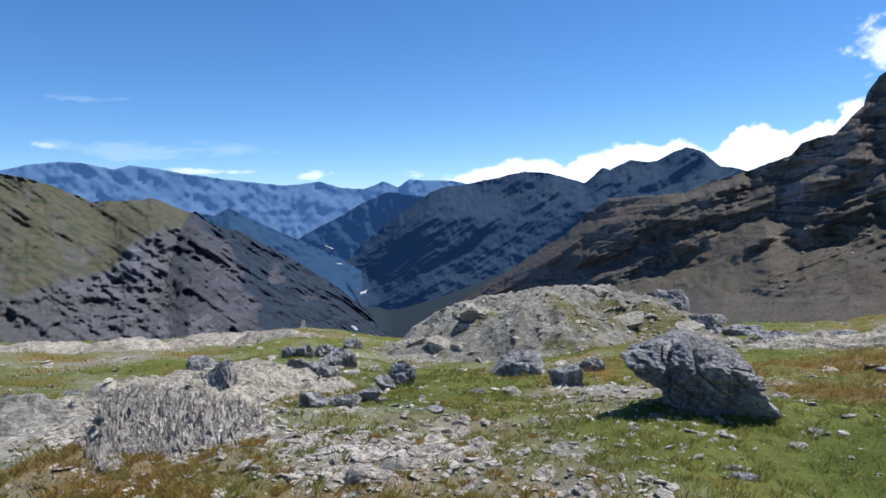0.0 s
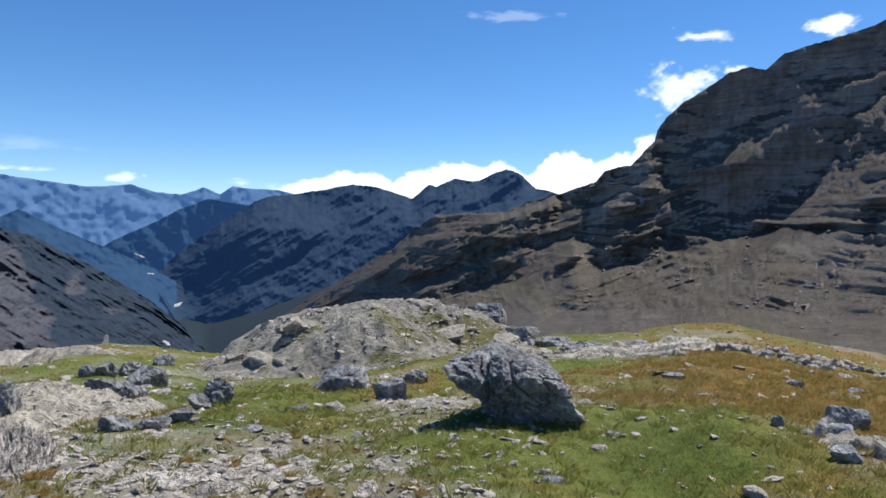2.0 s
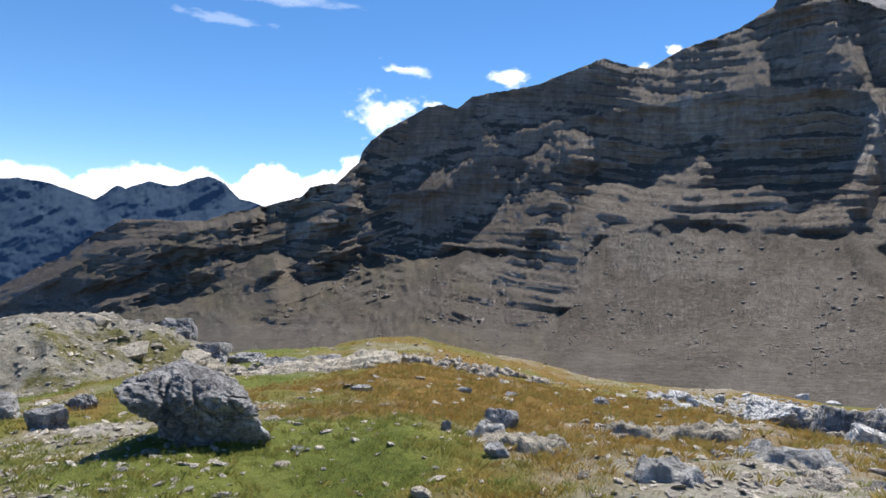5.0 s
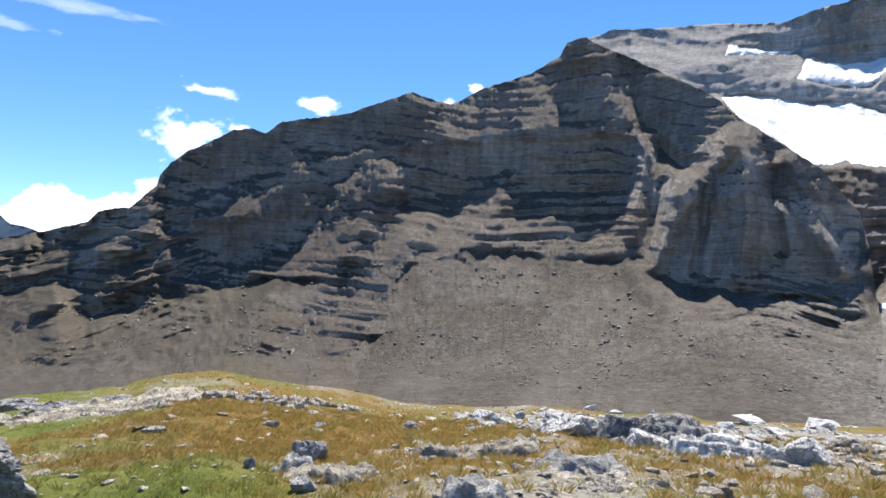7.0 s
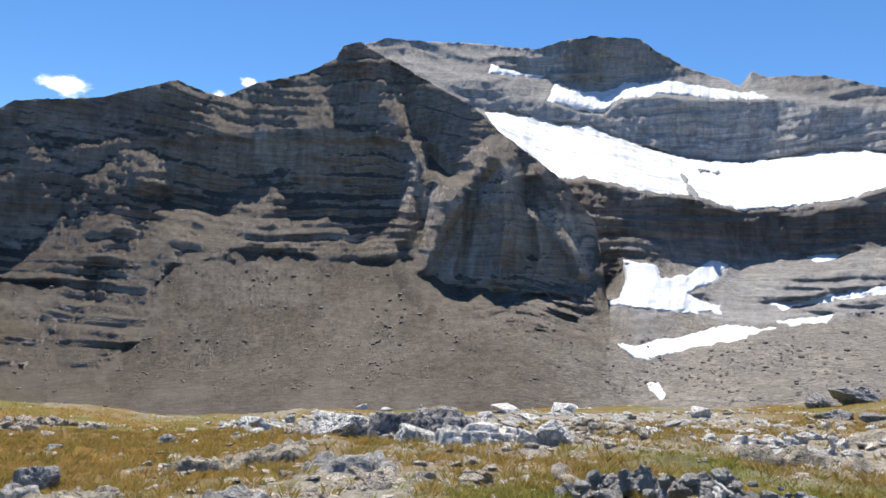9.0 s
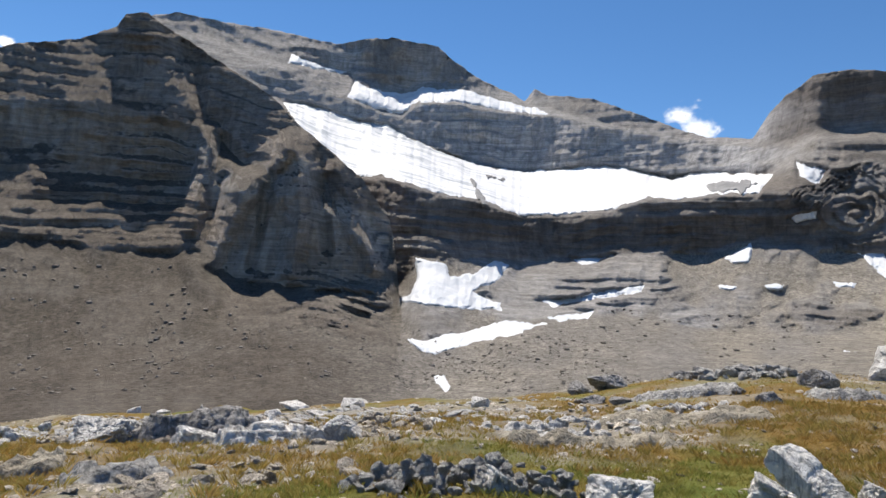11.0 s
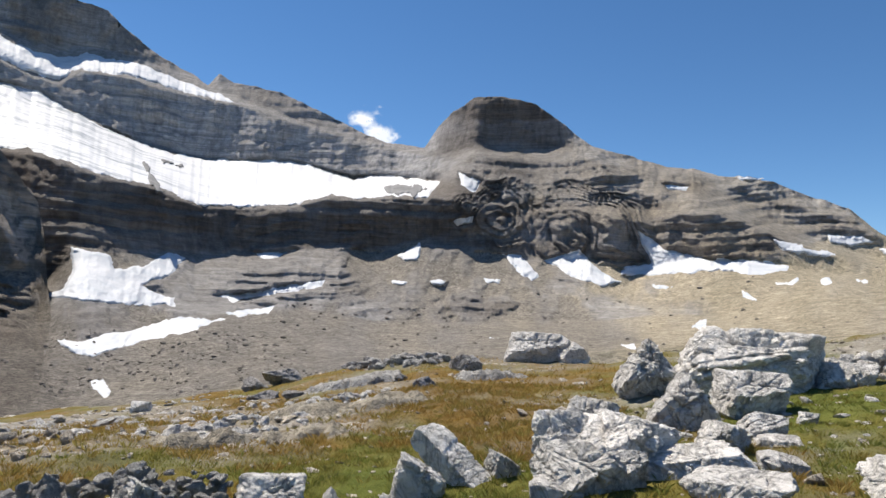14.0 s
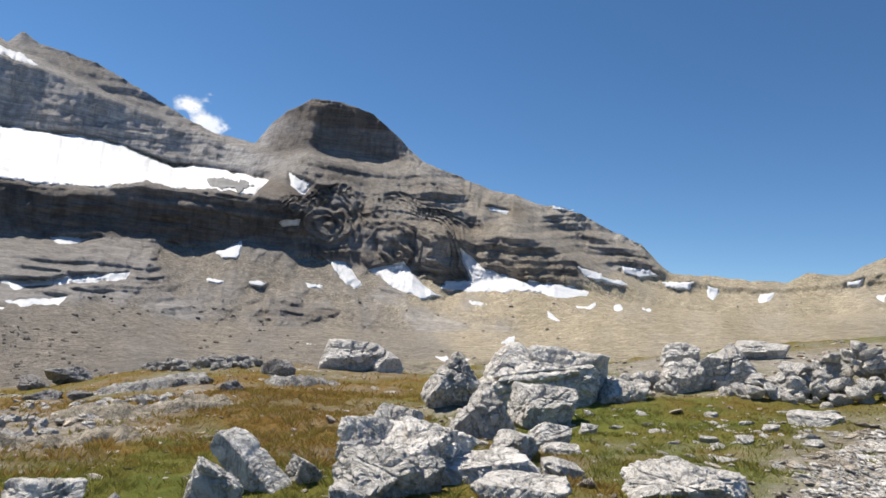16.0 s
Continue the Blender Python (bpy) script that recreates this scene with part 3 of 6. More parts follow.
# bare rock that breaks through the ice
ICE_LENS = [(98.3, 10.5), (97.0, 10.95), (95.7, 11.2), (96.2, 10.75), (97.2, 10.5)]
ICE_RIB = [(94.6, 10.7), (95.05, 10.6), (95.7, 9.6), (96.5, 8.4), (95.8, 8.1), (95.2, 9.3)]
ICE_ISLAND = [(113.4, 10.25), (115.8, 10.75), (118.3, 10.3), (116.8, 9.4), (114.6, 9.65)]
GLACIER = [(78.17, 15.9), (80.17, 16.02), (82.64, 15.48), (84.77, 15.03), (87.37, 14.83), (88.76, 14.16), (90.63, 13.32), (93.48, 12.33), (96.35,
    11.74), (99.25, 11.44), (102.65, 11.57), (106.06, 11.94), (109.05, 11.44), (111.55, 10.88), (112.99, 11.2), (115.42, 11.23), (117.84, 10.95),
    (119.26, 11), (117.95, 9.3), (114.57, 9.52), (112.17, 9), (109.7, 9.23), (106.83, 8.25), (103.43, 7.79), (99.57, 7.55), (97.61, 8.09), (95.65,
    8.84), (92.37, 9.17), (89.13, 10.06), (86.9, 10.52), (85.21, 10.27), (83.44, 11.32), (81.31, 12.46), (79.56, 14.23)]
UPPER_SNOW = [(84.23, 18.33), (85.36, 17.71), (88.45, 17.42), (90.18, 18.14), (93.9, 18.05), (97.79, 17.21), (100.27, 16.58), (101.79, 16.04), (99.82,
    16.16), (95.93, 16.53), (93.06, 16.95), (89.85, 16.91), (88.61, 15.69), (86.84, 15.83), (83.75, 16.85)]
PATCH_0 = [(78.71, 19.8), (80.89, 19.29), (83.83, 18.85), (82.87, 18.59), (80.44, 18.8), (78.52, 19.03)]
PATCH_1 = [(90.13, 3.8), (91.5, 3.46), (92.88, 3.21), (93.42, 2.22), (95.24, 2.61), (97.01, 3.86), (98.47, 3.36), (97.18, 1.81), (95.37, 0.96),
    (97.78, 0.18), (97.84, -0.53), (93.66, -0.59), (90.93, -0.33), (88.49, -0.14), (89.97, 0.53), (90.51, 1.97)]
PATCH_2 = [(89.41, -3.1), (91.19, -3.32), (94.73, -2.41), (98.38, -1.31), (101.73, -1.46), (99.42, -2.48), (95.74, -3.38), (92.18, -4.51), (91.05,
    -4.25)]
PATCH_3 = [(101.69, -0.98), (104.06, -0.42), (105.6, -0.21), (105.07, -0.93), (102.68, -1.29)]
PATCH_4 = [(101, 0.42), (103.96, 0.88), (106.83, 1.58), (109.62, 2.12), (109.28, 1.51), (105.92, 0.69), (102.1, -0.08)]
PATCH_5 = [(92.1, -6.17), (93.21, -5.98), (93.67, -7.11), (93.37, -7.81), (92.39, -6.94)]
PATCH_6 = [(103.72, 4.03), (107.1, 4.53), (105.7, 3.69), (104.24, 3.58)]
PATCH_7 = [(115.63, 4.38), (117.6, 5.7), (117.42, 4), (116.14, 3.92)]
PATCH_8 = [(124.46, 4.87), (126.24, 4.87), (128.07, 2.99), (127.23, 2.48), (125.87, 3.46)]
PATCH_9 = [(128.22, 4.37), (131.12, 5.4), (131.98, 4.54), (133.23, 3.49), (134.76, 2.7), (132.88, 2.24), (130.4, 2.98)]
PATCH_10 = [(135.83, 6.88), (136.76, 6.43), (138.15, 5.41), (141.72, 4.73), (145.13, 4.6), (147.18, 4.27), (147.18, 3.61), (145.13, 3.26), (142.16,
    3.73), (138.18, 3.26), (134.5, 3.29), (134.95, 4.02), (136.8, 4.3)]
PATCH_11 = [(145.55, 6.49), (147.59, 5.82), (150.34, 5.17), (150.34, 4.83), (147.59, 4.94), (146.37, 5.51)]
PATCH_12 = [(149.58, 6.56), (151.87, 6.23), (152.9, 5.8), (151.11, 5.51), (149.77, 5.82)]
PATCH_13 = [(153.15, 5.38), (155.63, 5.77), (155.1, 4.95), (153.32, 4.96)]
PATCH_14 = [(120.63, 11.75), (122.75, 11.1), (122.12, 10.02), (120.7, 10.58)]
PATCH_15 = [(120.18, 7.5), (122.01, 8.05), (122.04, 7.48), (120.67, 7.05)]
PATCH_16 = [(137.84, 10.75), (139.9, 10.55), (139.67, 10.09), (138.31, 10.19)]
PATCH_17 = [(143.42, 11.12), (145.34, 10.93), (145.13, 10.71), (143.64, 10.84)]
PATCH_18 = [(139.48, -0.86), (141.32, 0.14), (141.24, -0.87), (140.01, -1.02)]
PATCH_19 = [(134.62, -2.5), (137.36, -2.44), (137.27, -2.77), (135.32, -2.88)]
PATCH_20 = [(123.3, -2.09), (124.75, -2.12), (124.68, -2.6), (123.61, -2.56)]
PATCH_21 = [(136.82, 2.66), (138.73, 2.53), (138.55, 2.24), (137.2, 2.11)]
PATCH_22 = [(145.75, 3), (147.58, 3.13), (147.38, 2.51), (146.16, 2.57)]
PATCH_23 = [(143.79, 2.14), (145.05, 1.64), (144.8, 1.28), (143.96, 1.69)]
PATCH_24 = [(148.77, 3.16), (149.75, 3.27), (150.32, 2.8), (149.24, 2.73)]
PATCH_25 = [(151.27, 3.25), (152.27, 3.18), (152.19, 2.8), (151.45, 2.87)]
PATCH_26 = [(136.55, 2.62), (138.79, 2.58), (138.64, 2.13), (137.08, 2.18)]
PATCH_27 = [(143.72, 2.19), (144.89, 1.68), (144.59, 1.27), (143.85, 1.73)]
PATCH_28 = [(152.81, 5.36), (155.62, 5.63), (154.93, 4.81), (153.27, 4.92)]
PATCH_29 = [(156.27, 5.35), (157.33, 5.1), (156.83, 3.9), (156.39, 4.45)]
PATCH_30 = [(160.18, 4.92), (161.24, 5.07), (160.79, 4.3), (160.01, 4.12)]
PATCH_31 = [(156.64, 1.46), (158.08, 1.77), (157.9, 1.13), (156.86, 1.13)]
PATCH_32 = [(165.82, 6.16), (167.06, 6.45), (166.89, 5.62), (165.94, 5.66)]
PATCH_33 = [(167.59, 5.13), (168.38, 5.37), (168.39, 4.36)]
PATCH_34 = [(118.16, 2.4), (120, 2.44), (119.73, 1.99), (118.66, 2.04)]
PATCH_35 = [(123, 2.76), (124.56, 2.68), (124.39, 2.24), (123.27, 2.24)]
PATCH_36 = [(115.04, 2.25), (116.48, 2.13), (116.26, 1.88), (115.3, 1.93)]
SNOWS = [GLACIER, UPPER_SNOW, PATCH_0, PATCH_1, PATCH_2, PATCH_3, PATCH_4, PATCH_5, PATCH_6, PATCH_7, PATCH_8, PATCH_9, PATCH_10, PATCH_11, PATCH_12,
    PATCH_13, PATCH_14, PATCH_15, PATCH_16, PATCH_17, PATCH_18, PATCH_19, PATCH_20, PATCH_21, PATCH_22, PATCH_23, PATCH_24, PATCH_25, PATCH_26,
    PATCH_27, PATCH_28, PATCH_29, PATCH_30, PATCH_31, PATCH_32, PATCH_33, PATCH_34, PATCH_35, PATCH_36]
CLOUD_TOP = [(0.9, 2.94), (2.3, 3.77), (5.7, 4.14), (8.6, 4.61), (10.4, 3.87), (12.3, 4.73), (15.1, 5.44), (17.3, 5.41), (19.5, 5.28), (22, 4.68),
    (24.1, 6.03), (25.6, 6.33), (27.6, 5.75), (28.7, 6.08), (30.5, 5.75), (31.1, 6.92), (31.9, 7.31)]
CLOUDS = [(35.6, 14.9, 3.36, 0.73, 0.9),
          (33.3, 10.6, 2.66, 2.1, 0.75),
          (35.1, 11.3, 4.2, 1.4, 0.85),
          (37.6, 12.2, 1.96, 0.73, 0.9),
          (31.8, 6.9, 1.12, 0.98, 1),
          (44.9, 15.0, 2.66, 1.26, 1),
          (58.1, 16.8, 1.12, 0.73, 1),
          (55.6, 15.5, 0.78, 0.62, 1),
          (58.0, 17.1, 1.12, 0.7, 1),
          (-17.9, 3.9, 5.32, 0.45, 0.6),
          (-10.9, 3.5, 1.68, 0.45, 0.6),
          (-2.3, 3.4, 1.68, 0.39, 0.5),
          (-30.6, 5.8, 1.68, 0.39, 0.35),
          (-22.1, 5.5, 11.76, 0.95, 0.14),
          (-27.8, 9.3, 4.48, 0.39, 0.12),
          (20.2, 17.3, 4.76, 0.56, 0.2),
          (27.9, 19.4, 6.44, 0.45, 0.15),
          (26.7, 19.2, 7.28, 0.73, 0.14),
          (112.5, 15.7, 2.24, 1.4, 0.85),
          (113.7, 14.6, 1.4, 1.4, 0.7)]
RIB = [(51.04, 6.75), (56.5, 4.83), (52.77, 1.25), (49.68, -4.66), (47.42, -6.85), (40.05, -6.77), (45.25, -1.49), (48.76, 3.96)]
BUTTRESS = [(71.95, 12.72), (78.92, 12.51), (84.92, 8.41), (88.55, 4.61), (88.58, 0.52), (74.91, 1.23), (72.18, 4.39)]
LOW_LEDGES = [(76.66, -0.06), (83.5, 0.49), (89.26, 0.95), (89.28, -2.67), (79.62, -3.01), (75.41, -1.49)]
LEFT_LEDGES = [(20.73, -6.63), (26.16, -5.92), (33.6, -6.81), (32.08, -8.52), (22.89, -9.24), (19.6, -8.49)]
LEFT_SLOPE = [(-1.46, -10.66), (5.5, -5.99), (13.16, -1.32), (21.57, 1.22), (28.33, 3.93), (29.08, 1.36), (21.55, -3.75), (17.17, -7.9), (10.21,
    -10.32)]
FOLDS = [(117.71, 11.1), (123.04, 13.29), (130.92, 13.48), (139.88, 11.57), (150.37, 8.19), (152.61, 6.43), (146.38, 6.04), (142.15, 4.65), (135.41,
    4.5), (128.27, 4.77), (123.31, 7.01)]
SLABS = [(94.45, 0.88), (97.08, 3.01), (104.69, 4.1), (110.01, 4.98), (112.66, 1.75), (109.83, 0.58), (101.21, -1.01), (94.57, -0.53)]
DARK_LEDGE = [(118.46, 0.95), (127.07, 1.32), (127.12, 0.4), (123.17, -0.59), (119.01, -0.44)]
BARS_UP = [[(-10.47, -2.25), (-9.06, -2.68), (-9.46, -3.05)], [(-9.76, -3.62), (-8.43, -3.86), (-8.55, -4.33), (-9.4, -4.11)]]
BARS_MID = [[(-7.66, -6.39), (-6.44, -6.15), (-6.7, -6.72), (-7.48, -6.88)], [(-6.49, -7.5), (-5.87, -7.86), (-6.26, -8.08)]]
BARS_LOW = [[(-8.62, -9.22), (-8.03, -8.96), (-7.19, -9.77), (-7.77, -9.83)], [(-7.24, -8.33), (-6.67, -8.64), (-7.02, -8.91)]]


M1_BENCH = [(a, e + 0.5) for a, e in M1_5]
# ribs and hollows: a line, how far it stands out, its half width in degrees
MAIN_RIDGES = [
    ([(50.5, 8.5), (49.3, 6.9), (47.4, 2.9), (44.1, -1.8), (40.4, -5.4), (37.0, -7.6)], 55, 2.6),
    ([(54.5, 5.5), (52.7, 3.7), (49.0, -0.9), (47.2, -4.6)], 26, 1.8),
    ([(33.3, 3.9), (37.8, 1.5), (41.3, 3.5)], -30, 3.0),
    ([(72.8, 12.9), (72.3, 9.0), (71.7, 5.3)], 32, 1.0),
    ([(78.7, 12.1), (76.2, 9.5), (74.8, 5.8), (73.6, 2.6)], 34, 1.3),
    ([(79.8, 12.2), (80.3, 6.8), (79.9, 1.9)], 46, 1.9),
    ([(83.4, 10.6), (85.3, 5.9), (86.8, 2.5)], 30, 1.6),
    ([(73.4, 12.6), (75.6, 10.4), (76.8, 10.8)], -22, 0.9),
    ([(77.6, 9.6), (77.2, 5.4), (76.6, 2.2)], -24, 0.8),
    ([(82.0, 9.6), (82.7, 4.0)], -26, 0.9),
    ([(74.0, 9.4), (73.3, 6.0)], -18, 0.6),
    ([(66.8, 20.6), (68.6, 17.3), (69.6, 14.4)], 26, 2.2),
    ([(70.8, 19.0), (71.6, 15.9), (72.8, 13.4)], -20, 1.1),
    ([(61.5, 18.0), (63.0, 15.0), (63.5, 11.0)], 18, 2.4),
    ([(58.0, 16.5), (58.6, 13.0), (58.0, 10.0)], -16, 1.3),
    ([(72.2, 2.1), (74.5, -1.1), (77.6, -3.2)], 24, 1.5),
    ([(61.2, 8.9), (59.4, 5.4), (57.5, 3.4)], 22, 1.6),
    ([(67.5, 8.6), (66.8, 5.5), (65.5, 2.8)], 16, 1.5),
    ([(23.6, 1.6), (15.0, -2.3), (4.0, -6.0)], 30, 1.6),
    ([(21.5, -2.4), (16.3, -4.7), (10.7, -6.5)], 24, 1.2),
    ([(31.5, -0.6), (25.6, -5.4), (19.4, -8.8)], 30, 1.7),
    ([(36.5, -2.5), (31.0, -6.2), (26.5, -9.0)], 20, 1.2),
]
# a fan of grey dust below the snow
DUST_FAN = [(125.5, 4.7), (128.2, 3.6), (131.5, 0.7), (137.3, -2.3), (130.7, -3.2), (127.0, -2.9), (126.6, 0.9)]
WALL_RIDGES = [
    # moraine crests
    ([(80.4, -7.4), (84.1, -5.7), (87.7, -5.1), (91.2, -5.8)], 16, 1.3),
    ([(92.4, -6.3), (94.9, -4.4), (99.2, -2.9), (102.9, -1.8), (105.3, -1.3)], 18, 1.5),
    ([(133.6, 7.2), (133.8, 5.6), (134.4, 3.6)], 38, 2.2),
    ([(140.7, 8.6), (140.9, 7.4), (142.0, 5.0)], 24, 1.8),
    ([(136.8, 8.6), (137.6, 6.0)], -18, 1.0),
    ([(124.0, 11.9), (125.6, 10.6)], 16, 2.0),
    ([(120.8, 9.6), (121.8, 8.2)], 20, 1.7),
    ([(128.6, 10.2), (129.8, 8.6)], 20, 2.6),
    ([(122.3, 17.2), (122.0, 13.8)], 14, 1.2),
    ([(101.5, 1.9), (104.5, 2.6), (109.0, 3.2)], 22, 1.9),
    ([(143.2, 0.9), (143.4, -0.9)], 12, 2.4),
]
WALL_ARCS = [(130.4, 5.9, 7.6, 5.2), (134.0, 3.4, 4.2, 2.6), (124.4, 7.8, 4.4, 3.0)]

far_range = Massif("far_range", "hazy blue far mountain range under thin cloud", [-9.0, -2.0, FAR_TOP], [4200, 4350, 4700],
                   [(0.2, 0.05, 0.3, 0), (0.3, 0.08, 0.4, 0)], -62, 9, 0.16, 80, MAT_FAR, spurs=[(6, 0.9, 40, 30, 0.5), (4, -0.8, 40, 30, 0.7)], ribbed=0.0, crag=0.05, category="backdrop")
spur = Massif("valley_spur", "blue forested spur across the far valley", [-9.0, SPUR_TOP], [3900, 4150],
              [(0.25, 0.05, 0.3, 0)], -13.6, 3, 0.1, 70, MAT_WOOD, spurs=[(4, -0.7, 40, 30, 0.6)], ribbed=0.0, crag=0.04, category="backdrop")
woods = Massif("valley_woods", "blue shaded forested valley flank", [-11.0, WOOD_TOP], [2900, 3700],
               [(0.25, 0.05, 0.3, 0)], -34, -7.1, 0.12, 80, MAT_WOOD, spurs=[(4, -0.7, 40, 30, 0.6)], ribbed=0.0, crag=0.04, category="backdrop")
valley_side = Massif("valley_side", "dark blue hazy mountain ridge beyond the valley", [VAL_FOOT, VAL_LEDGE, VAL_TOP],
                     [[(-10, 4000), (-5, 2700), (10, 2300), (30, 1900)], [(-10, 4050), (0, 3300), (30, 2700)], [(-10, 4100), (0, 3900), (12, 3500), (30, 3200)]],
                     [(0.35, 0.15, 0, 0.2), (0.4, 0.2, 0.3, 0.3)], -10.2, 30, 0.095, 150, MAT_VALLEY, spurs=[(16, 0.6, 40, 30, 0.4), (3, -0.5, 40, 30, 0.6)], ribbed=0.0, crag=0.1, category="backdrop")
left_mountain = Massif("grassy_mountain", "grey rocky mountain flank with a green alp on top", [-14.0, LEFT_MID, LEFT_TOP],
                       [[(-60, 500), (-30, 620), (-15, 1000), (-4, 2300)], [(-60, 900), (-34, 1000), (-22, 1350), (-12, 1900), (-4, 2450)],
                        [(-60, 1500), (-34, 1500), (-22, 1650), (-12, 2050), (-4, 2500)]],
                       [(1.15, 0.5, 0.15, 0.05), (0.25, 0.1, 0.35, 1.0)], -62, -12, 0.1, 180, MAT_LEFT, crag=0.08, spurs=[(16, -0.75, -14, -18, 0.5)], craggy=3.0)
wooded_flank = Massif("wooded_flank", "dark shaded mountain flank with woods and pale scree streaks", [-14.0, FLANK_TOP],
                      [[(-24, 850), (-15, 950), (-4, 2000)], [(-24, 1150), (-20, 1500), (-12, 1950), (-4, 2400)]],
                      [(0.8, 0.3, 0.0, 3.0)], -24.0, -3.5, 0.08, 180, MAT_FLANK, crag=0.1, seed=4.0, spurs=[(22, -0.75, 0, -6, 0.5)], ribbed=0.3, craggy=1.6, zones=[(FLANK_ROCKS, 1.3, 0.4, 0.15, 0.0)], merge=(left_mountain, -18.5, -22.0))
# The dark share of cliff band and dome is brown rock plus painted shade.
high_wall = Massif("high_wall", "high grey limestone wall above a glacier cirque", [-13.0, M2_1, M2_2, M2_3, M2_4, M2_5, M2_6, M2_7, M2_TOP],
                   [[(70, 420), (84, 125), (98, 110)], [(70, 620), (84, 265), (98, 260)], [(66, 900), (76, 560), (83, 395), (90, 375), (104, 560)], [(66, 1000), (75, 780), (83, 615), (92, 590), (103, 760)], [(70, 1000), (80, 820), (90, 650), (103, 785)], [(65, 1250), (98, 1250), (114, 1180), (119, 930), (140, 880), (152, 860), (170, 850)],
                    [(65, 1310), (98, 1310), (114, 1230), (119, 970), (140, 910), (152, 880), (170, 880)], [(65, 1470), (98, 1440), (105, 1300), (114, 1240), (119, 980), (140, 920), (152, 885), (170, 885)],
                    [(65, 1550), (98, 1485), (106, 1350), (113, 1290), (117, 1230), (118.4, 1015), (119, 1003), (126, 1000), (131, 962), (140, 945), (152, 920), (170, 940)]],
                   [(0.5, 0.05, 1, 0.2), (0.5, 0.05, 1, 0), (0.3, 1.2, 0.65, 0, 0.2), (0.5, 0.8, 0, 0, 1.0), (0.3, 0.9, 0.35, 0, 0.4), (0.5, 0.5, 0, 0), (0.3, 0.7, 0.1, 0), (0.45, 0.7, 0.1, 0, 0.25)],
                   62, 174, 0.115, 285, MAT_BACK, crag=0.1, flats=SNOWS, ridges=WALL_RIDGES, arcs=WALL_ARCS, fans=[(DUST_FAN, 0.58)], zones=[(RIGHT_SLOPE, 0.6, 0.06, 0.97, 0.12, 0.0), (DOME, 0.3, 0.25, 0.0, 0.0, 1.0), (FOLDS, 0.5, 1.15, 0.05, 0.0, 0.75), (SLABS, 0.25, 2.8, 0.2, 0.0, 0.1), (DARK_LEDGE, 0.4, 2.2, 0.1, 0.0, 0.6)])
# Dark and turf shares on the left slopes and peak paint in shade.
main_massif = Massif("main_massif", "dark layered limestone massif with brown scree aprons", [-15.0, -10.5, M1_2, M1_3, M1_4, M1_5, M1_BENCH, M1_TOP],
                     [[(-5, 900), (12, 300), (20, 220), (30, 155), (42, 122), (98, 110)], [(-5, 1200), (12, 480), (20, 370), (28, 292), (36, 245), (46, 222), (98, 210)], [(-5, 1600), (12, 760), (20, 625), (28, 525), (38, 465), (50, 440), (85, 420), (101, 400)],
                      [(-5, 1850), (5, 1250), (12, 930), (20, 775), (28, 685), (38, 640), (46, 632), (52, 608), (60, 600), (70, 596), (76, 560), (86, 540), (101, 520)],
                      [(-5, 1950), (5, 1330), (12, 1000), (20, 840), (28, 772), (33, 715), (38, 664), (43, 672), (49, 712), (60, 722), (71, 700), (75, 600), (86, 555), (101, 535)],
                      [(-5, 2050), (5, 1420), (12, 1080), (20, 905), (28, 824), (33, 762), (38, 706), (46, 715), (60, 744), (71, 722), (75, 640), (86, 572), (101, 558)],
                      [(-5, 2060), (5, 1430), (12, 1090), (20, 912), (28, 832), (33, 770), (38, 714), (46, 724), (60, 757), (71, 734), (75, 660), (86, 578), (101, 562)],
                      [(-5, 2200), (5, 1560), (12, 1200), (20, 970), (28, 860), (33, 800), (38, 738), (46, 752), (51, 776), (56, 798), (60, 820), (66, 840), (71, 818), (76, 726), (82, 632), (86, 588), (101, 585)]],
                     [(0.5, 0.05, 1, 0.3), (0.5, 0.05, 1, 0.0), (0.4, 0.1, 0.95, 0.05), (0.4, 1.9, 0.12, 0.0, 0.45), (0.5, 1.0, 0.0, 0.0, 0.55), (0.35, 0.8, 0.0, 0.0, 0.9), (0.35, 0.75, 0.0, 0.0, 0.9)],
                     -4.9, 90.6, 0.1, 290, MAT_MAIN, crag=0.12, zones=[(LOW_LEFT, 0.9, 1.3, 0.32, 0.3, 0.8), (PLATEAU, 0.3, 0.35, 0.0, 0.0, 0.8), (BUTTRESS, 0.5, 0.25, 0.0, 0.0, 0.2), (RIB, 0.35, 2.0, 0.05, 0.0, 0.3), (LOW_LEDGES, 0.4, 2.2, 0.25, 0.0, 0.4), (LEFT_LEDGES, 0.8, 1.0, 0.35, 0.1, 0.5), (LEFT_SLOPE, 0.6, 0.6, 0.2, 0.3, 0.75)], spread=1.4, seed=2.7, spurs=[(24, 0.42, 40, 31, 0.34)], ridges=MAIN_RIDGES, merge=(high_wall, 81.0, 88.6))


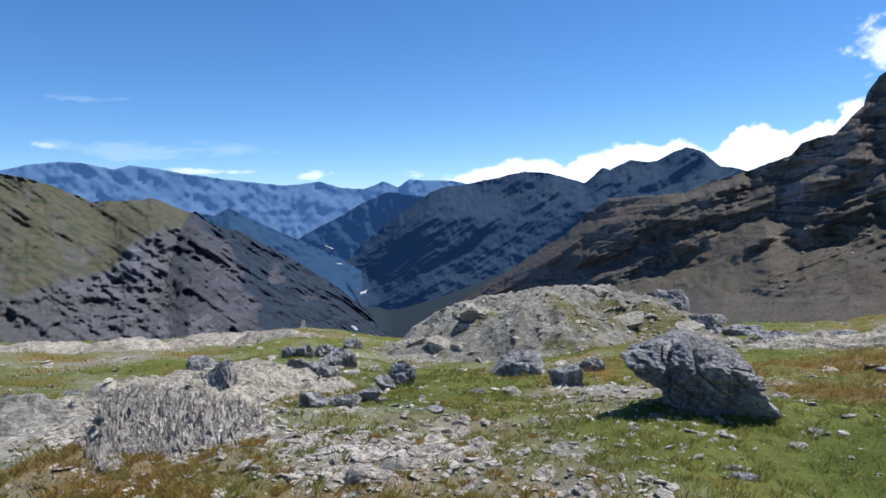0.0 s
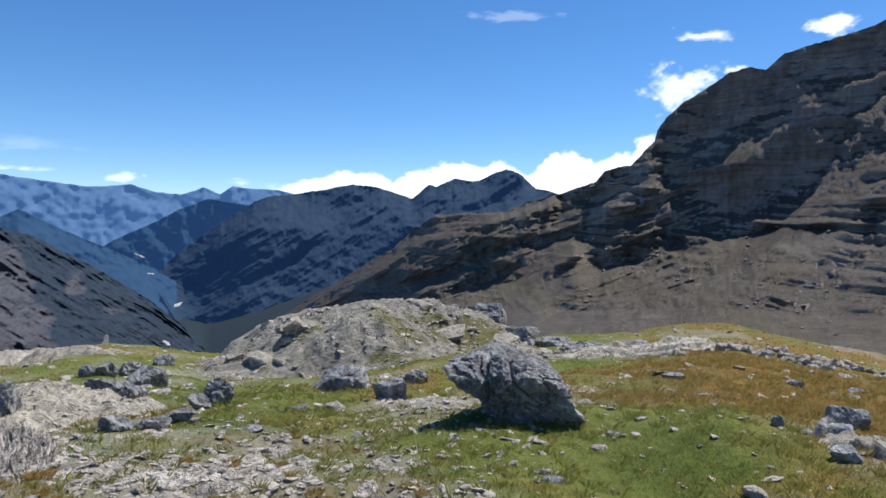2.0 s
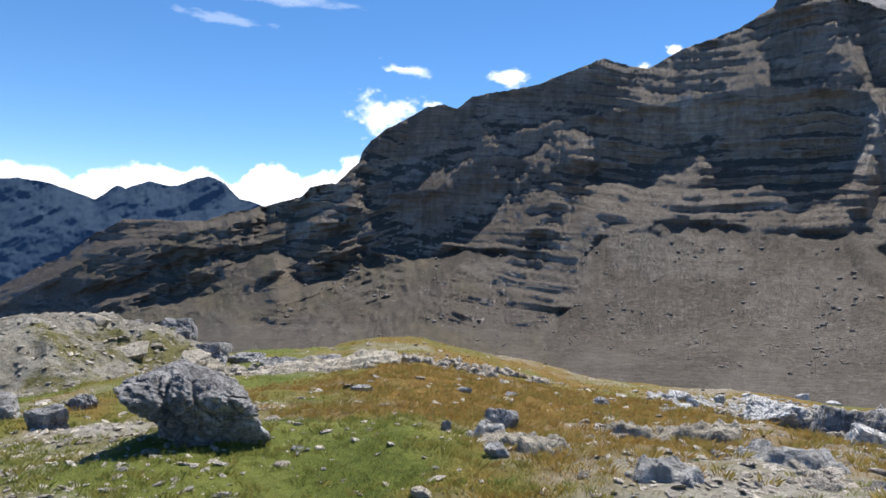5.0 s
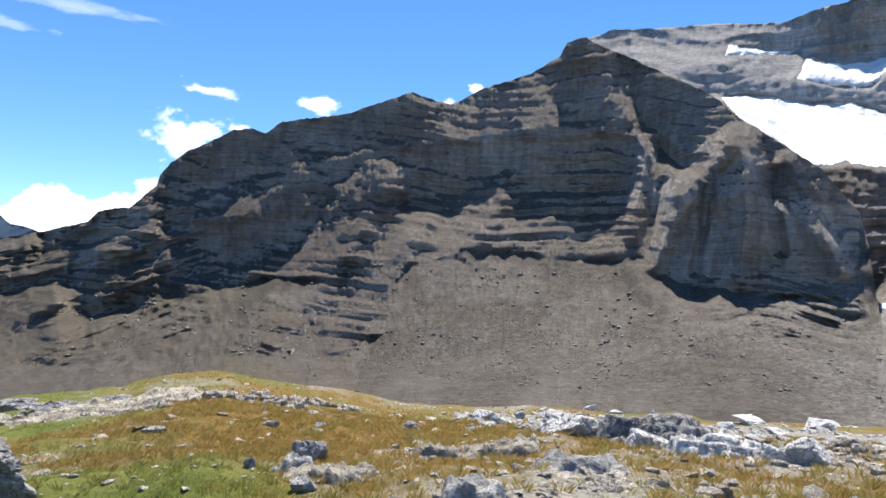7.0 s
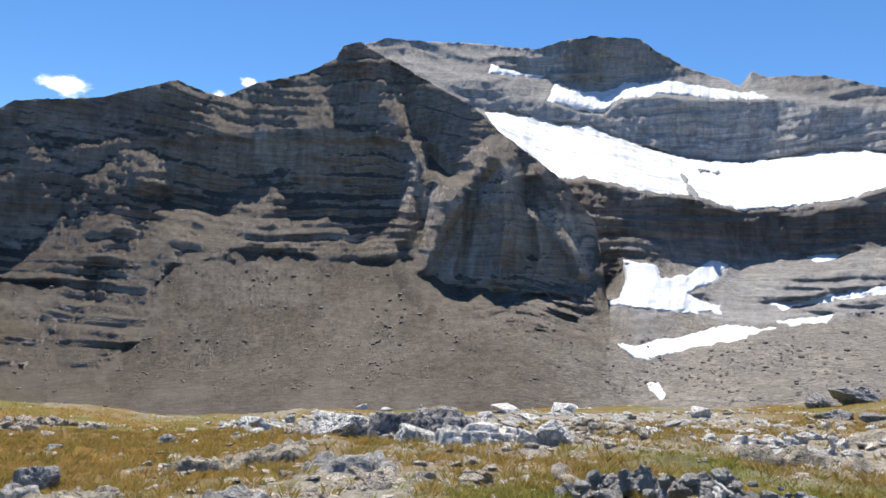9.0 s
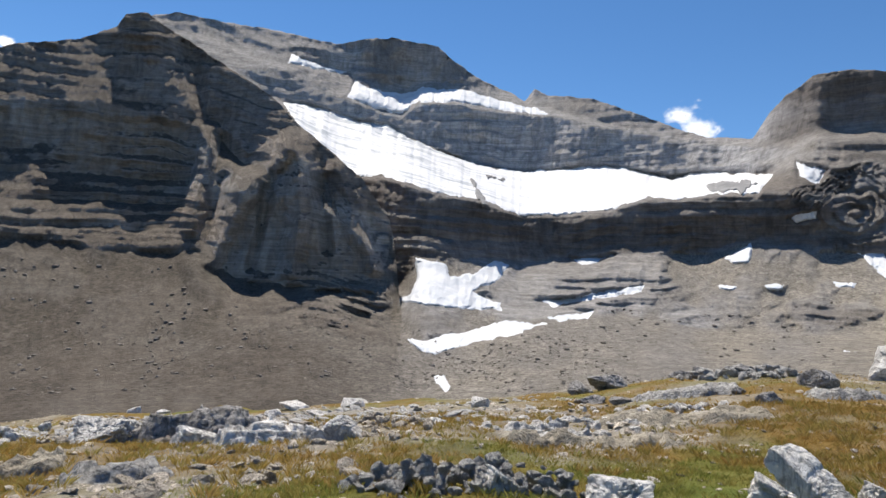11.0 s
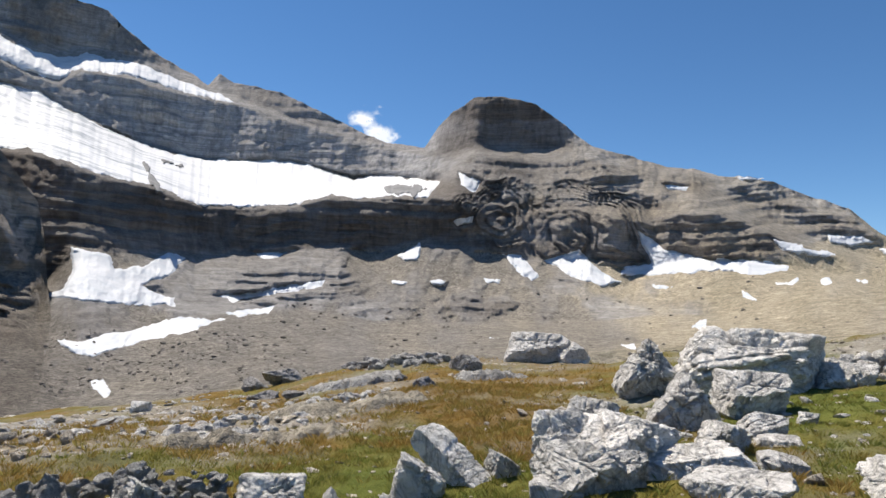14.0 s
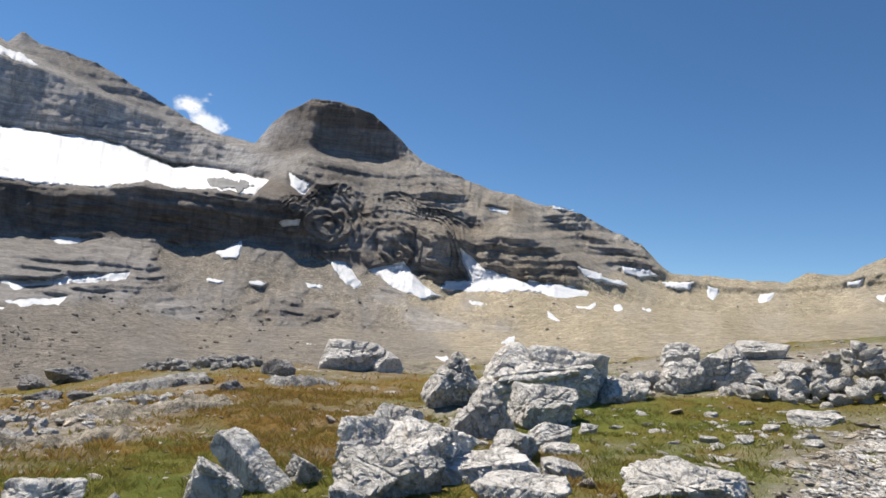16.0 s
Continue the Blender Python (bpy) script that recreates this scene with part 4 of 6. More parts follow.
# ---- near ground ----
def ground_height(x, y):
    """The height of the turf and rubble round the lookout, and of the land that falls away beyond its rim."""
    x, y = np.asarray(x, float), np.asarray(y, float)
    r = np.hypot(x, y) + 1e-6
    a = np.degrees(np.arctan2(x, y))
    a = np.where(a < -120, a + 360, a)
    near = 0.25 + (along(NEAR_Z, a) - 0.25) * smooth(0.3, 2.4, r)
    rim_r = along(RIM_R, a)
    rim_z = EYE + rim_r * np.tan(np.radians(along(EDGE, a)))
    u = np.clip((r - 4.0) / (rim_r - 4.0), 0, 1)
    z = near + (rim_z - near) * (0.65 * u + 0.35 * smooth(0, 1, u))
    past = np.maximum(r - rim_r, 0)
    deep = along(DEEP, a)
    z = z - np.minimum(past * 0.55, deep)
    p = np.stack([x.ravel(), y.ravel(), np.zeros(x.size)], -1)
    bumps = 0.10 * fbm(p / 2.6, 3) + 0.045 * fbm(p / 0.45 + 9, 3)
    return z + bumps.reshape(x.shape) * smooth(0.8, 3.0, r)


NEAR_Z = [(-120, 0.0), (-30, 0.0), (20, 0.0), (45, 0.15), (65, 0.3), (100, 0.4), (120, 0.35), (150, 0.55), (168, 0.65), (240, 0.2)]
RIM_R = [(-120, 40), (-40, 22), (0, 20), (20, 20), (35, 26), (50, 30), (90, 30), (110, 26), (135, 22), (168, 30), (240, 40)]
DEEP = [(-120, 200), (-40, 300), (-5, 440), (5, 260), (15, 110), (30, 75), (100, 75), (160, 75), (185, 60), (240, 60)]

MAT_GROUND = Mat("turf_and_rubble", 0.95, 0.1)
k = MAT_GROUND
grass = k.mix(k.ramp(k.noise(0.9, 6, 0.65), [(0.35, 0.0), (0.65, 1.0)]), (0.1, 0.125, 0.026), (0.18, 0.19, 0.048))
straw = k.mix(k.ramp(k.noise(1.7, 6, 0.7), [(0.35, 0.0), (0.65, 1.0)]), (0.16, 0.1, 0.027), (0.25, 0.16, 0.05))
turf_col = k.mix(k.attr("ochre"), grass, straw)
turf_col = k.mix(0.5, turf_col, k.ramp(k.noise(28, 6, 0.75), [(0.3, 0.3), (0.7, 1.0)]), "MULTIPLY")
rubble = k.mix(k.ramp(k.noise(4.0, 8, 0.75), [(0.35, 0.0), (0.65, 1.0)]), (0.17, 0.15, 0.12), (0.37, 0.345, 0.3))
rubble = k.mix(0.6, rubble, k.ramp(k.voronoi(14.0), [(0.0, 0.45), (0.35, 1.0)]), "MULTIPLY")
k.bump(k.noise(30, 6, 0.8), 0.6, 0.05)
k.bump(k.voronoi(9.0), 0.4, 0.05)
# Ground past the rim: woods, with blue haze in the base colour.
hazy_woodland = k.mix(k.noise(0.02, 6, 0.7), (0.014, 0.024, 0.032), (0.03, 0.042, 0.05))
MAT_GROUND = k.colour(k.mix(k.attr("far"), k.mix(k.attr("stony"), turf_col, rubble), hazy_woodland))


def stony_at(x, y):
    """How bare and stony the ground is, 0 turf to 1 rubble."""
    p = np.stack([x, y, np.zeros(len(x))], -1)
    s = 0.08 + 0.6 * fbm(p / 2.2 + 3, 4) + 0.3 * fbm(p / 0.45 + 8, 3)
    for cx, cy, rx, ry, w in STONY:
        s = s + w * np.exp(-((x - cx) / rx) ** 2 - ((y - cy) / ry) ** 2)
    return np.clip(s, 0, 1)


def ochre_at(x, y):
    p = np.stack([x, y, np.zeros(len(x))], -1)
    r, a = np.hypot(x, y), np.degrees(np.arctan2(x, y))
    s = 0.2 + 0.55 * smooth(5.2, 7.8, r) * smooth(26, 40, a) * smooth(150, 120, a) + 0.5 * fbm(p / 1.8 + 21, 4) + 0.35 * fbm(p / 0.4 + 2, 3)
    for cx, cy, rx, ry, w in OCHRE:
        s = s + w * np.exp(-((x - cx) / rx) ** 2 - ((y - cy) / ry) ** 2)
    return np.clip(s, 0, 1)


STONY = [(0.1, 4.7, 1.5, 1.0, 0.55), (0.9, 3.7, 0.7, 0.5, 0.5), (-0.5, 4.2, 0.9, 0.6, 0.3), (-3.6, 5.7, 1.2, 1.0, 0.7), (-2.1, 5.6, 1.4, 1.0, 0.5),
         (7.5, 12.0, 2.2, 1.2, 0.8), (8.9, -1.8, 1.4, 1.2, 0.3), (16.0, -1.4, 4.5, 2.5, 0.5), (10.1, -4.1, 1.8, 1.0, 0.3),
         (2.6, -6.9, 1.0, 1.0, -0.1), (3.2, -8.6, 1.2, 1.2, -0.3), (7.0, -19.0, 7.0, 5.0, 0.8), (2.5, -17.0, 6.0, 4.0, 0.8), (18.0, 3.0, 7.0, 4.5, 1.0), (8.6, 1.6, 1.6, 1.3, 0.5), (9.5, -3.0, 2.6, 0.5, 0.5), (8.2, -2.2, 1.8, 0.3, 0.5), (1.5, 6.9, 1.2, 0.5, 0.4),
         (2.4, 4.6, 1.2, 0.9, -0.5), (3.4, 4.2, 1.2, 1.0, -0.35), (5.4, -2.5, 0.9, 0.8, -0.9), (4.8, -7.3, 0.9, 0.9, -0.5), (6.3, 6.0, 2.2, 2.4, -0.35),
         (1.2, -5.6, 0.7, 1.4, 1.5), (1.15, -8.0, 0.7, 1.8, 1.5)]
OCHRE = [(7.0, 6.8, 3.0, 3.0, 0.7), (6.0, 2.4, 2.4, 1.6, 0.65), (11.5, -1.9, 3.0, 2.5, 0.7), (9.6, -4.7, 2.5, 1.8, 0.6), (10.5, -6.7, 2.5, 2.0, 0.6),
         (2.3, -6.7, 1.5, 1.5, 0.4), (-2.5, 4.0, 2.0, 0.8, 0.6), (1.6, 15.5, 2.5, 2.0, 0.5), (8.2, 7.5, 2.0, 1.5, 0.4), (-0.6, 3.6, 2.0, 0.6, 0.5),
         (2.2, 4.6, 1.3, 1.2, -0.6), (3.4, 4.2, 1.4, 1.2, -0.4), (5.4, -2.5, 1.0, 1.0, -0.8), (4.8, -7.3, 1.2, 1.2, -0.5)]


def build_ground():
    a = np.concatenate([np.arange(-44, 178, 0.5), np.linspace(178, 316, 36)])
    r = np.concatenate([[0.001, 0.5, 1.0], np.geomspace(1.5, 40, 210), np.geomspace(44, 4950, 40)])
    aa, rr = np.meshgrid(a, r)
    x, y = rr * np.sin(np.radians(aa)), rr * np.cos(np.radians(aa))
    z = ground_height(x, y)
    xf, yf = x.ravel(), y.ravel()
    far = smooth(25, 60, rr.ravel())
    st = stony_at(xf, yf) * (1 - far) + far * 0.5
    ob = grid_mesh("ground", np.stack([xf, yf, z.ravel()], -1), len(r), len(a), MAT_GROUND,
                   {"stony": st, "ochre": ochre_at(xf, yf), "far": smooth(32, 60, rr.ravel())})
    return tagged(ob, "alpine turf with bare limestone rubble round the lookout", "ground", kind="structure")


build_ground()
high_wall.snow("glacier", "broad white hanging glacier with grey crevassed ice", GLACIER, MAT_ICE, 11.0, fine=0.08)
for outline in (ICE_RIB, ICE_LENS, ICE_ISLAND):
    tagged(high_wall.snow("rock_rib", "grey ice-worn rock rib showing through the glacier", outline, MAT_ICE_ROCK, 24.0, 0.24, 0.045), category="rock", group="ribs in the ice")
for outline in SNOWS[1:]:
    high_wall.snow("snow_patch", "white old snow patch lying on the rock slope", outline, MAT_SNOW, 5.0)

for massif, outlines in ((woods, BARS_UP), (valley_side, BARS_MID), (wooded_flank, BARS_LOW)):
    for outline in outlines:
        mid = np.mean(outline, 0)
        outline = [tuple(mid + 0.6 * (np.array(q) - mid)) for q in outline]
        tagged(massif.snow("gravel_bar", "pale gravel bar of the river on the valley floor", outline, MAT_GRAVEL_BAR, 4.0, 0.06, 0.03), category="gravel", group="gravel bars")


# ---- clouds, on the far backdrop ----
def cloud_material():
    k = Mat("cloud", 1.0, 0.0)
    # The clouds' sunlit white is painted as emission.
    glow = k.t.nodes.new("ShaderNodeEmission")
    glow.inputs[0].default_value = (0.93, 0.96, 1.0, 1)
    glow.inputs[1].default_value = 1.05
    clear = k.t.nodes.new("ShaderNodeBsdfTransparent")
    mixer = k.t.nodes.new("ShaderNodeMixShader")
    k.link(k.attr("dens"), mixer.inputs[0])
    k.link(clear.outputs[0], mixer.inputs[1])
    k.link(glow.outputs[0], mixer.inputs[2])
    k.link(mixer.outputs[0], k.t.nodes["Material Output"].inputs[0])
    return k.m


MAT_CLOUD = cloud_material()


def cloud(name, label, a0, a1, e0, e1, shape, dist=4900.0, fine=0.09):
    """A sheet of cloud far behind the mountains; shape(a, el, p) gives its density."""
    aa, ee = np.meshgrid(np.arange(a0, a1, fine), np.arange(e0, e1, fine))
    p = np.stack([aa.ravel(), ee.ravel(), np.full(aa.size, 2.0)], -1)
    d = np.clip(shape(aa.ravel(), ee.ravel(), p), 0, 1)
    ob = grid_mesh(name, rays(aa.ravel(), ee.ravel()) * dist + CENTRE, *aa.shape, MAT_CLOUD, {"dens": d},
                   keep=d > 0.004)
    ob.visible_shadow = False
    return tagged(ob, label, "cloud", kind="structure")


def bank(a, el, p):
    puffs = 0.55 * fbm(p * [0.5, 0.7, 1], 5, 0.55) + 0.25 * np.abs(fbm(p * [1.4, 1.8, 1] + 4, 3))
    return smooth(-0.05, 0.45, along(CLOUD_TOP, a) + puffs - el) * smooth(-0.5, 2.0, a) * smooth(33.0, 31.0, a)


cloud("cloud_bank", "bright white cumulus bank behind the ridge", -1, 34, 1.0, 10, bank)
for a0, e0, wa, we, thin in CLOUDS:
    def puff(a, el, p, a0=a0, e0=e0, wa=wa, we=we, thin=thin):
        far = np.hypot((a - a0) / wa, (el - e0) / we)
        n = fbm(p * [0.8 / wa ** 0.5, 1.0 / we ** 0.5, 1] + a0, 5, 0.62)
        return thin * smooth(0.0, 0.75, 0.8 - far + 0.75 * n) * smooth(1.9, 1.2, far)
    cloud("cloud", "small white cloud wisp in the blue sky", a0 - 2 * wa, a0 + 2 * wa, e0 - 2 * we, e0 + 2 * we, puff)


# ---- rocks near the lookout ----
def limestone(name, dark, light, stain, pit=0.5, grain=1.0, flute=None, web_depth=0.6):
    k = Mat(name, 0.88, 0.25)
    a = k.noise(2.2 * grain, 8, 0.65)
    b = k.noise(14 * grain, 8, 0.72, flute)
    c = k.mix(k.ramp(a, [(0.35, 0.0), (0.65, 1.0)]), dark, light)
    c = k.mix(k.ramp(k.noise(5.0 * grain, 6, 0.7), [(0.55, 0.0), (0.72, 0.8)]), c, stain)
    c = k.mix(pit, c, k.ramp(b, [(0.3, 0.25), (0.62, 1.0)]), "MULTIPLY")
    web = k.math("ABSOLUTE", k.math("SUBTRACT", k.noise(1.7 * grain, 5, 0.55, None, 0.8), 0.5))
    c = k.mix(web_depth, c, k.ramp(web, [(0.0, 0.25), (0.02, 1.0)]), "MULTIPLY")
    net = k.math("ABSOLUTE", k.math("SUBTRACT", k.noise(4.2 * grain, 6, 0.6, None, 1.2), 0.5))
    c = k.mix(0.8 * web_depth, c, k.ramp(net, [(0.0, 0.25), (0.045, 1.0)]), "MULTIPLY")
    c = k.mix(0.3, c, k.ramp(k.each(), [(0.0, 0.6), (1.0, 1.2)]), "MULTIPLY")
    c = k.mix(0.3, c, k.ramp(k.island(), [(0.0, 0.6), (1.0, 1.25)]), "MULTIPLY")
    k.bump(b, 0.9, 0.05)
    k.bump(k.ramp(web, [(0.0, 0.0), (0.03, 1.0)]), 0.5, 0.03)
    k.bump(k.ramp(net, [(0.0, 0.0), (0.06, 1.0)]), 0.7, 0.025)
    k.bump(k.noise(60 * grain, 5, 0.7), 0.4, 0.01)
    return k.colour(c)


MAT_PALE = limestone("pale_limestone", (0.72, 0.69, 0.65), (0.92, 0.89, 0.85), (0.6, 0.545, 0.49), 0.32, 1.0, (0.85, 0.85, 1.5), 0.45)
MAT_GREY = limestone("grey_limestone", (0.4, 0.39, 0.375), (0.7, 0.68, 0.65), (0.28, 0.26, 0.23), 0.6, 1.0, (0.85, 0.85, 1.5), 0.35)
MAT_BOULDER = limestone("boulder_limestone", (0.22, 0.21, 0.21), (0.5, 0.485, 0.475), (0.13, 0.125, 0.125), 0.6, 1.3)
MAT_MID = limestone("mid_grey_limestone", (0.27, 0.26, 0.255), (0.48, 0.465, 0.45), (0.18, 0.165, 0.16), 0.55)
MAT_TAN = limestone("tan_limestone", (0.38, 0.335, 0.265), (0.58, 0.52, 0.42), (0.24, 0.22, 0.16), 0.5, web_depth=0.3)
MAT_FLAKE = limestone("limestone_flakes", (0.46, 0.405, 0.345), (0.78, 0.705, 0.62), (0.26, 0.23, 0.2), 0.4)
MAT_KNOLL = limestone("knoll_limestone", (0.22, 0.21, 0.175), (0.38, 0.36, 0.31), (0.14, 0.14, 0.085), 0.6, 0.8)
MAT_RUBBLE = limestone("limestone_chips", (0.5, 0.43, 0.355), (0.78, 0.705, 0.6), (0.32, 0.265, 0.205), 0.35)


def turfed(name):
    """Lets patches of grass grow on a rock."""
    k = Mat(name + "_limestone_with_turf", 0.9, 0.2)
    rock_side = k.mix(k.ramp(k.noise(1.1, 8, 0.65), [(0.35, 0.0), (0.65, 1.0)]), (0.29, 0.265, 0.215), (0.5, 0.46, 0.385))
    rock_side = k.mix(0.65, rock_side, k.ramp(k.noise(7, 8, 0.75), [(0.34, 0.2), (0.62, 1.1)]), "MULTIPLY")
    green = k.mix(k.noise(9, 5, 0.7), (0.1, 0.105, 0.025), (0.2, 0.17, 0.05))
    k.bump(k.noise(5, 8, 0.75), 1.0, 0.15)
    k.bump(k.noise(30, 6, 0.8), 0.6, 0.03)
    return k.colour(k.mix(k.ramp(k.noise(0.55, 6, 0.7), [(0.52, 0.0), (0.6, 0.9)]), rock_side, green))


MAT_TURFED = turfed("knoll")


def ico(sub):
    bm = bmesh.new()
    bmesh.ops.create_icosphere(bm, subdivisions=sub, radius=1.0)
    v = np.array([x.co[:] for x in bm.verts])
    f = np.array([[x.index for x in face.verts] for face in bm.faces])
    bm.free()
    return v, f


ICO = {k: ico(k) for k in (1, 2, 3, 4, 5, 6)}


def tri_mesh(name, pts, tris, material, smooth_faces=False, attrs=None):
    me = bpy.data.meshes.new(name)
    me.vertices.add(len(pts))
    me.vertices.foreach_set("co", np.ascontiguousarray(pts, np.float32).ravel())
    me.loops.add(len(tris) * 3)
    me.loops.foreach_set("vertex_index", np.ascontiguousarray(tris, np.int32).ravel())
    me.polygons.add(len(tris))
    me.polygons.foreach_set("loop_start", np.arange(0, len(tris) * 3, 3, dtype=np.int32))
    me.polygons.foreach_set("use_smooth", np.full(len(tris), smooth_faces))
    for key, val in (attrs or {}).items():
        me.attributes.new(key, "FLOAT", "POINT").data.foreach_set("value", np.ascontiguousarray(val, np.float32))
    me.update(calc_edges=True)
    me.materials.append(material)
    return me


def rock_shape(w, d, h, seed, sub=4, cuts=11, rough=0.05, edge=34.0, ledge=0.0, flute=0.0, lean=0.0, faces=(), bed=0.33):
    """Points of a broken block: a ball cut by planes, weathered, with its base at z = 0."""
    rng = np.random.RandomState(seed)
    u, f = ICO[sub]
    n = rng.normal(size=(cuts, 3))
    n[:3] += [[0, 0, 1.5], [0.3, -1.2, 0.2], [-0.4, 1.0, 0.1]]
    n /= np.linalg.norm(n, axis=1)[:, None]
    off = rng.uniform(0.55, 0.9, cuts)
    if faces:
        f4 = np.array(faces, float)
        n = np.concatenate([f4[:, :3] / np.linalg.norm(f4[:, :3], axis=1)[:, None], n[:cuts // 2]])
        off = np.concatenate([f4[:, 3], rng.uniform(0.8, 0.95, cuts // 2)])
    g = np.maximum(u @ n.T, 0) / off
    r = (np.sum(g ** edge, 1) + 0.64 ** edge) ** (-1 / edge)
    p = u * r[:, None]
    lo, hi = p.min(0), p.max(0)
    p = (p - lo) / (hi - lo)
    p = (p - [0.5, 0.5, bed]) * [w, d, h / (1 - bed)]
    size = (w * d * h) ** (1 / 3) + 0.15 * max(w, d, h)
    out = u * [1, 1, 0.8]
    amp = size * rough
    bed_n = rng.normal(size=3) * [0.5, 0.5, 1.2]
    bed_q = p @ (bed_n / np.linalg.norm(bed_n)) / (0.2 * size) + 0.5 * vnoise(p / (0.4 * size))
    groove = smooth(0.4, 0.5, np.abs(bed_q - np.floor(bed_q) - 0.5))
    crack = 1 - np.abs(vnoise(p / (0.42 * size) + seed + 2) + 0.35 * vnoise(p / (0.13 * size)))
    fine = fbm(p / (0.16 * size) + seed + 5, 4, 0.6, True)
    p = p + out * (amp * (0.35 * fbm(p / (0.6 * size) + seed, 2) + 0.3 * fine + 0.35 * fbm(p / (0.05 * size) + 3, 3, 0.6) - 0.6 * groove - 1.3 * np.clip(crack, 0, 1) ** 9))[:, None]
    if flute:
        skew = p + np.outer(p[:, 2], [0.35, 0.1, 0])
        ribs = 1 - np.abs(vnoise(skew / np.array([0.045, 0.06, 0.35]) + seed)) * 2
        ribs = ribs + 0.5 * (1 - 2 * np.abs(vnoise(skew / np.array([0.02, 0.03, 0.2]) + 5)))
        p = p + (u * [0.7, 0.7, 0.6]) * (flute * ribs)[:, None]
    if ledge:
        z = p[:, 2] / (h * 0.13) + 1.2 * fbm(p / (0.6 * size) + 8, 3)
        p[:, :2] *= (1 + ledge * (smooth(0.55, 1.0, z - np.floor(z)) - (z - np.floor(z))))[:, None]
    p[:, 0] += lean * p[:, 2]
    return p, f


def rest(x, y):
    return float(ground_height(np.array([x]), np.array([y]))[0])


def rock(name, label, x, y, w, d, h, material, seed, sub=4, category="rock", group="", turn=0.0, tip=(0, 0), sink=0.0, **kw):
    """One rock on the turf, its width across the line of sight from the lookout."""
    p, f = rock_shape(w, d, h, seed, sub, **kw)
    bearing = math.degrees(math.atan2(x, y))
    ob = new(name, tri_mesh(name, p, f, material, smooth_faces=False))
    ob.matrix_world = pose(x, y, rest(x, y) - sink, tip[0], tip[1], turn - bearing)
    return tagged(ob, label, category, group)


HOLLOW_ROCKS = [(-2.5, 10.58, 0.3, 0.19), (-2.28, 10.6, 0.3, 0.21), (-1.5, 9.21, 0.5, 0.34), (-2.08, 11.22, 0.38, 0.24), (-2.08, 14.7, 0.44, 0.23),
    (-1.81, 8.63, 0.46, 0.28), (-1.47, 7.98, 0.35, 0.23), (-1.01, 6.08, 0.39, 0.16), (-1.17, 5.82, 0.25, 0.16), (-0.93, 5.98, 0.24, 0.15), (-0.78,
    6.45, 0.25, 0.13), (-0.66, 6.97, 0.23, 0.18), (-0.5, 7.29, 0.32, 0.31), (-2.19, 6.25, 0.36, 0.42), (-3.29, 8.87, 0.43, 0.36), (-4.5, 7.92, 0.27,
    0.11)]
TURF_STONES = [(0.92, 8.46, 0.73, 0.39), (1.33, 7.33, 0.39, 0.29), (1.96, 8.83, 0.35, 0.22), (1.71, 3.78, 0.15, 0.07), (2.54, 4.5, 0.14, 0.06), (1.67,
    5.22, 0.15, 0.07), (-0.17, 5.87, 0.31, 0.08), (0.28, 6.8, 0.24, 0.08)]
RIDGE_ROCKS = [(4.99, 18.93, 1.08, 0.91), (5.57, 18.56, 0.73, 0.57), (5.43, 15.94, 0.87, 0.75), (5.52, 14.31, 1.01, 0.48), (6.57, 14.75, 0.92, 0.36),
    (6.8, 13.02, 1.27, 0.25), (7.37, 12.29, 1.11, 0.32)]
MEADOW_STONES = [(4.92, 4.73, 0.35, 0.22), (5.16, 7.63, 0.32, 0.13),
    (8.21, 5.93, 0.3, 0.16), (4.11, 4.63, 0.11, 0.1), (3.68, 3.54, 0.2, 0.13), (6.98, 6.54, 0.21, 0.08), (6.45, 6.97, 0.21,
    0.1)]
FAR_SWALE_ROCKS = [(10.2, 5.48, 0.53, 0.33), (11.41, 6.6, 0.4, 0.31), (12.36, 6.24, 0.26, 0.26), (8.14, 3.54, 0.45, 0.21), (27.95, 10.85, 0.72, 0.51),
    (28.32, 9.83, 0.77, 0.36), (27.9, 4.43, 1.68, 0.53), (17.13, 2.14, 0.88, 0.23), (28.89, 1.99, 1.23, 0.39), (22.97, 10.72, 0.43, 0.3), (29.97,
    1.33, 2.04, 0.25), (22.6, 4.31, 0.78, 0.43)]
DARK_ROCKS = [(23.51, -7.04, 2.07, 1.0), (24.8, -6.4, 1.3, 0.74), (16.75, -4.51, 1.02, 0.41), (15.16, -4.83, 0.8, 0.29), (22.95, -10.23, 1.06, 0.51),
    (23.66, -9.76, 0.86, 0.48), (19.76, -10.12, 1.12, 0.52), (19.47, -10.79, 1.12, 0.56), (14.55, -8.87, 1.2, 0.74), (10.42, -5.59, 0.65, 0.38),
    (14.31, -6.39, 0.47, 0.26), (14.12, -6.95, 0.45, 0.26), (23.83, -9.53, 0.65, 0.35)]


# the big tilted boulder
rock("boulder", "big dark grey weathered limestone boulder standing on green turf", 2.15, 5.56, 1.12, 0.88, 0.55, MAT_BOULDER, 14, 6,
     "boulder", rough=0.085, cuts=6, lean=-0.12, bed=0.22,
     faces=[(0.6, -0.05, 0.8, 0.46), (-0.88, 0, -0.45, 0.7), (-0.4, 0, 0.92, 0.7), (0.1, -0.95, -0.22, 0.66), (0.05, -0.75, 0.65, 0.6), (0.97, 0.1, 0.22, 0.8)])


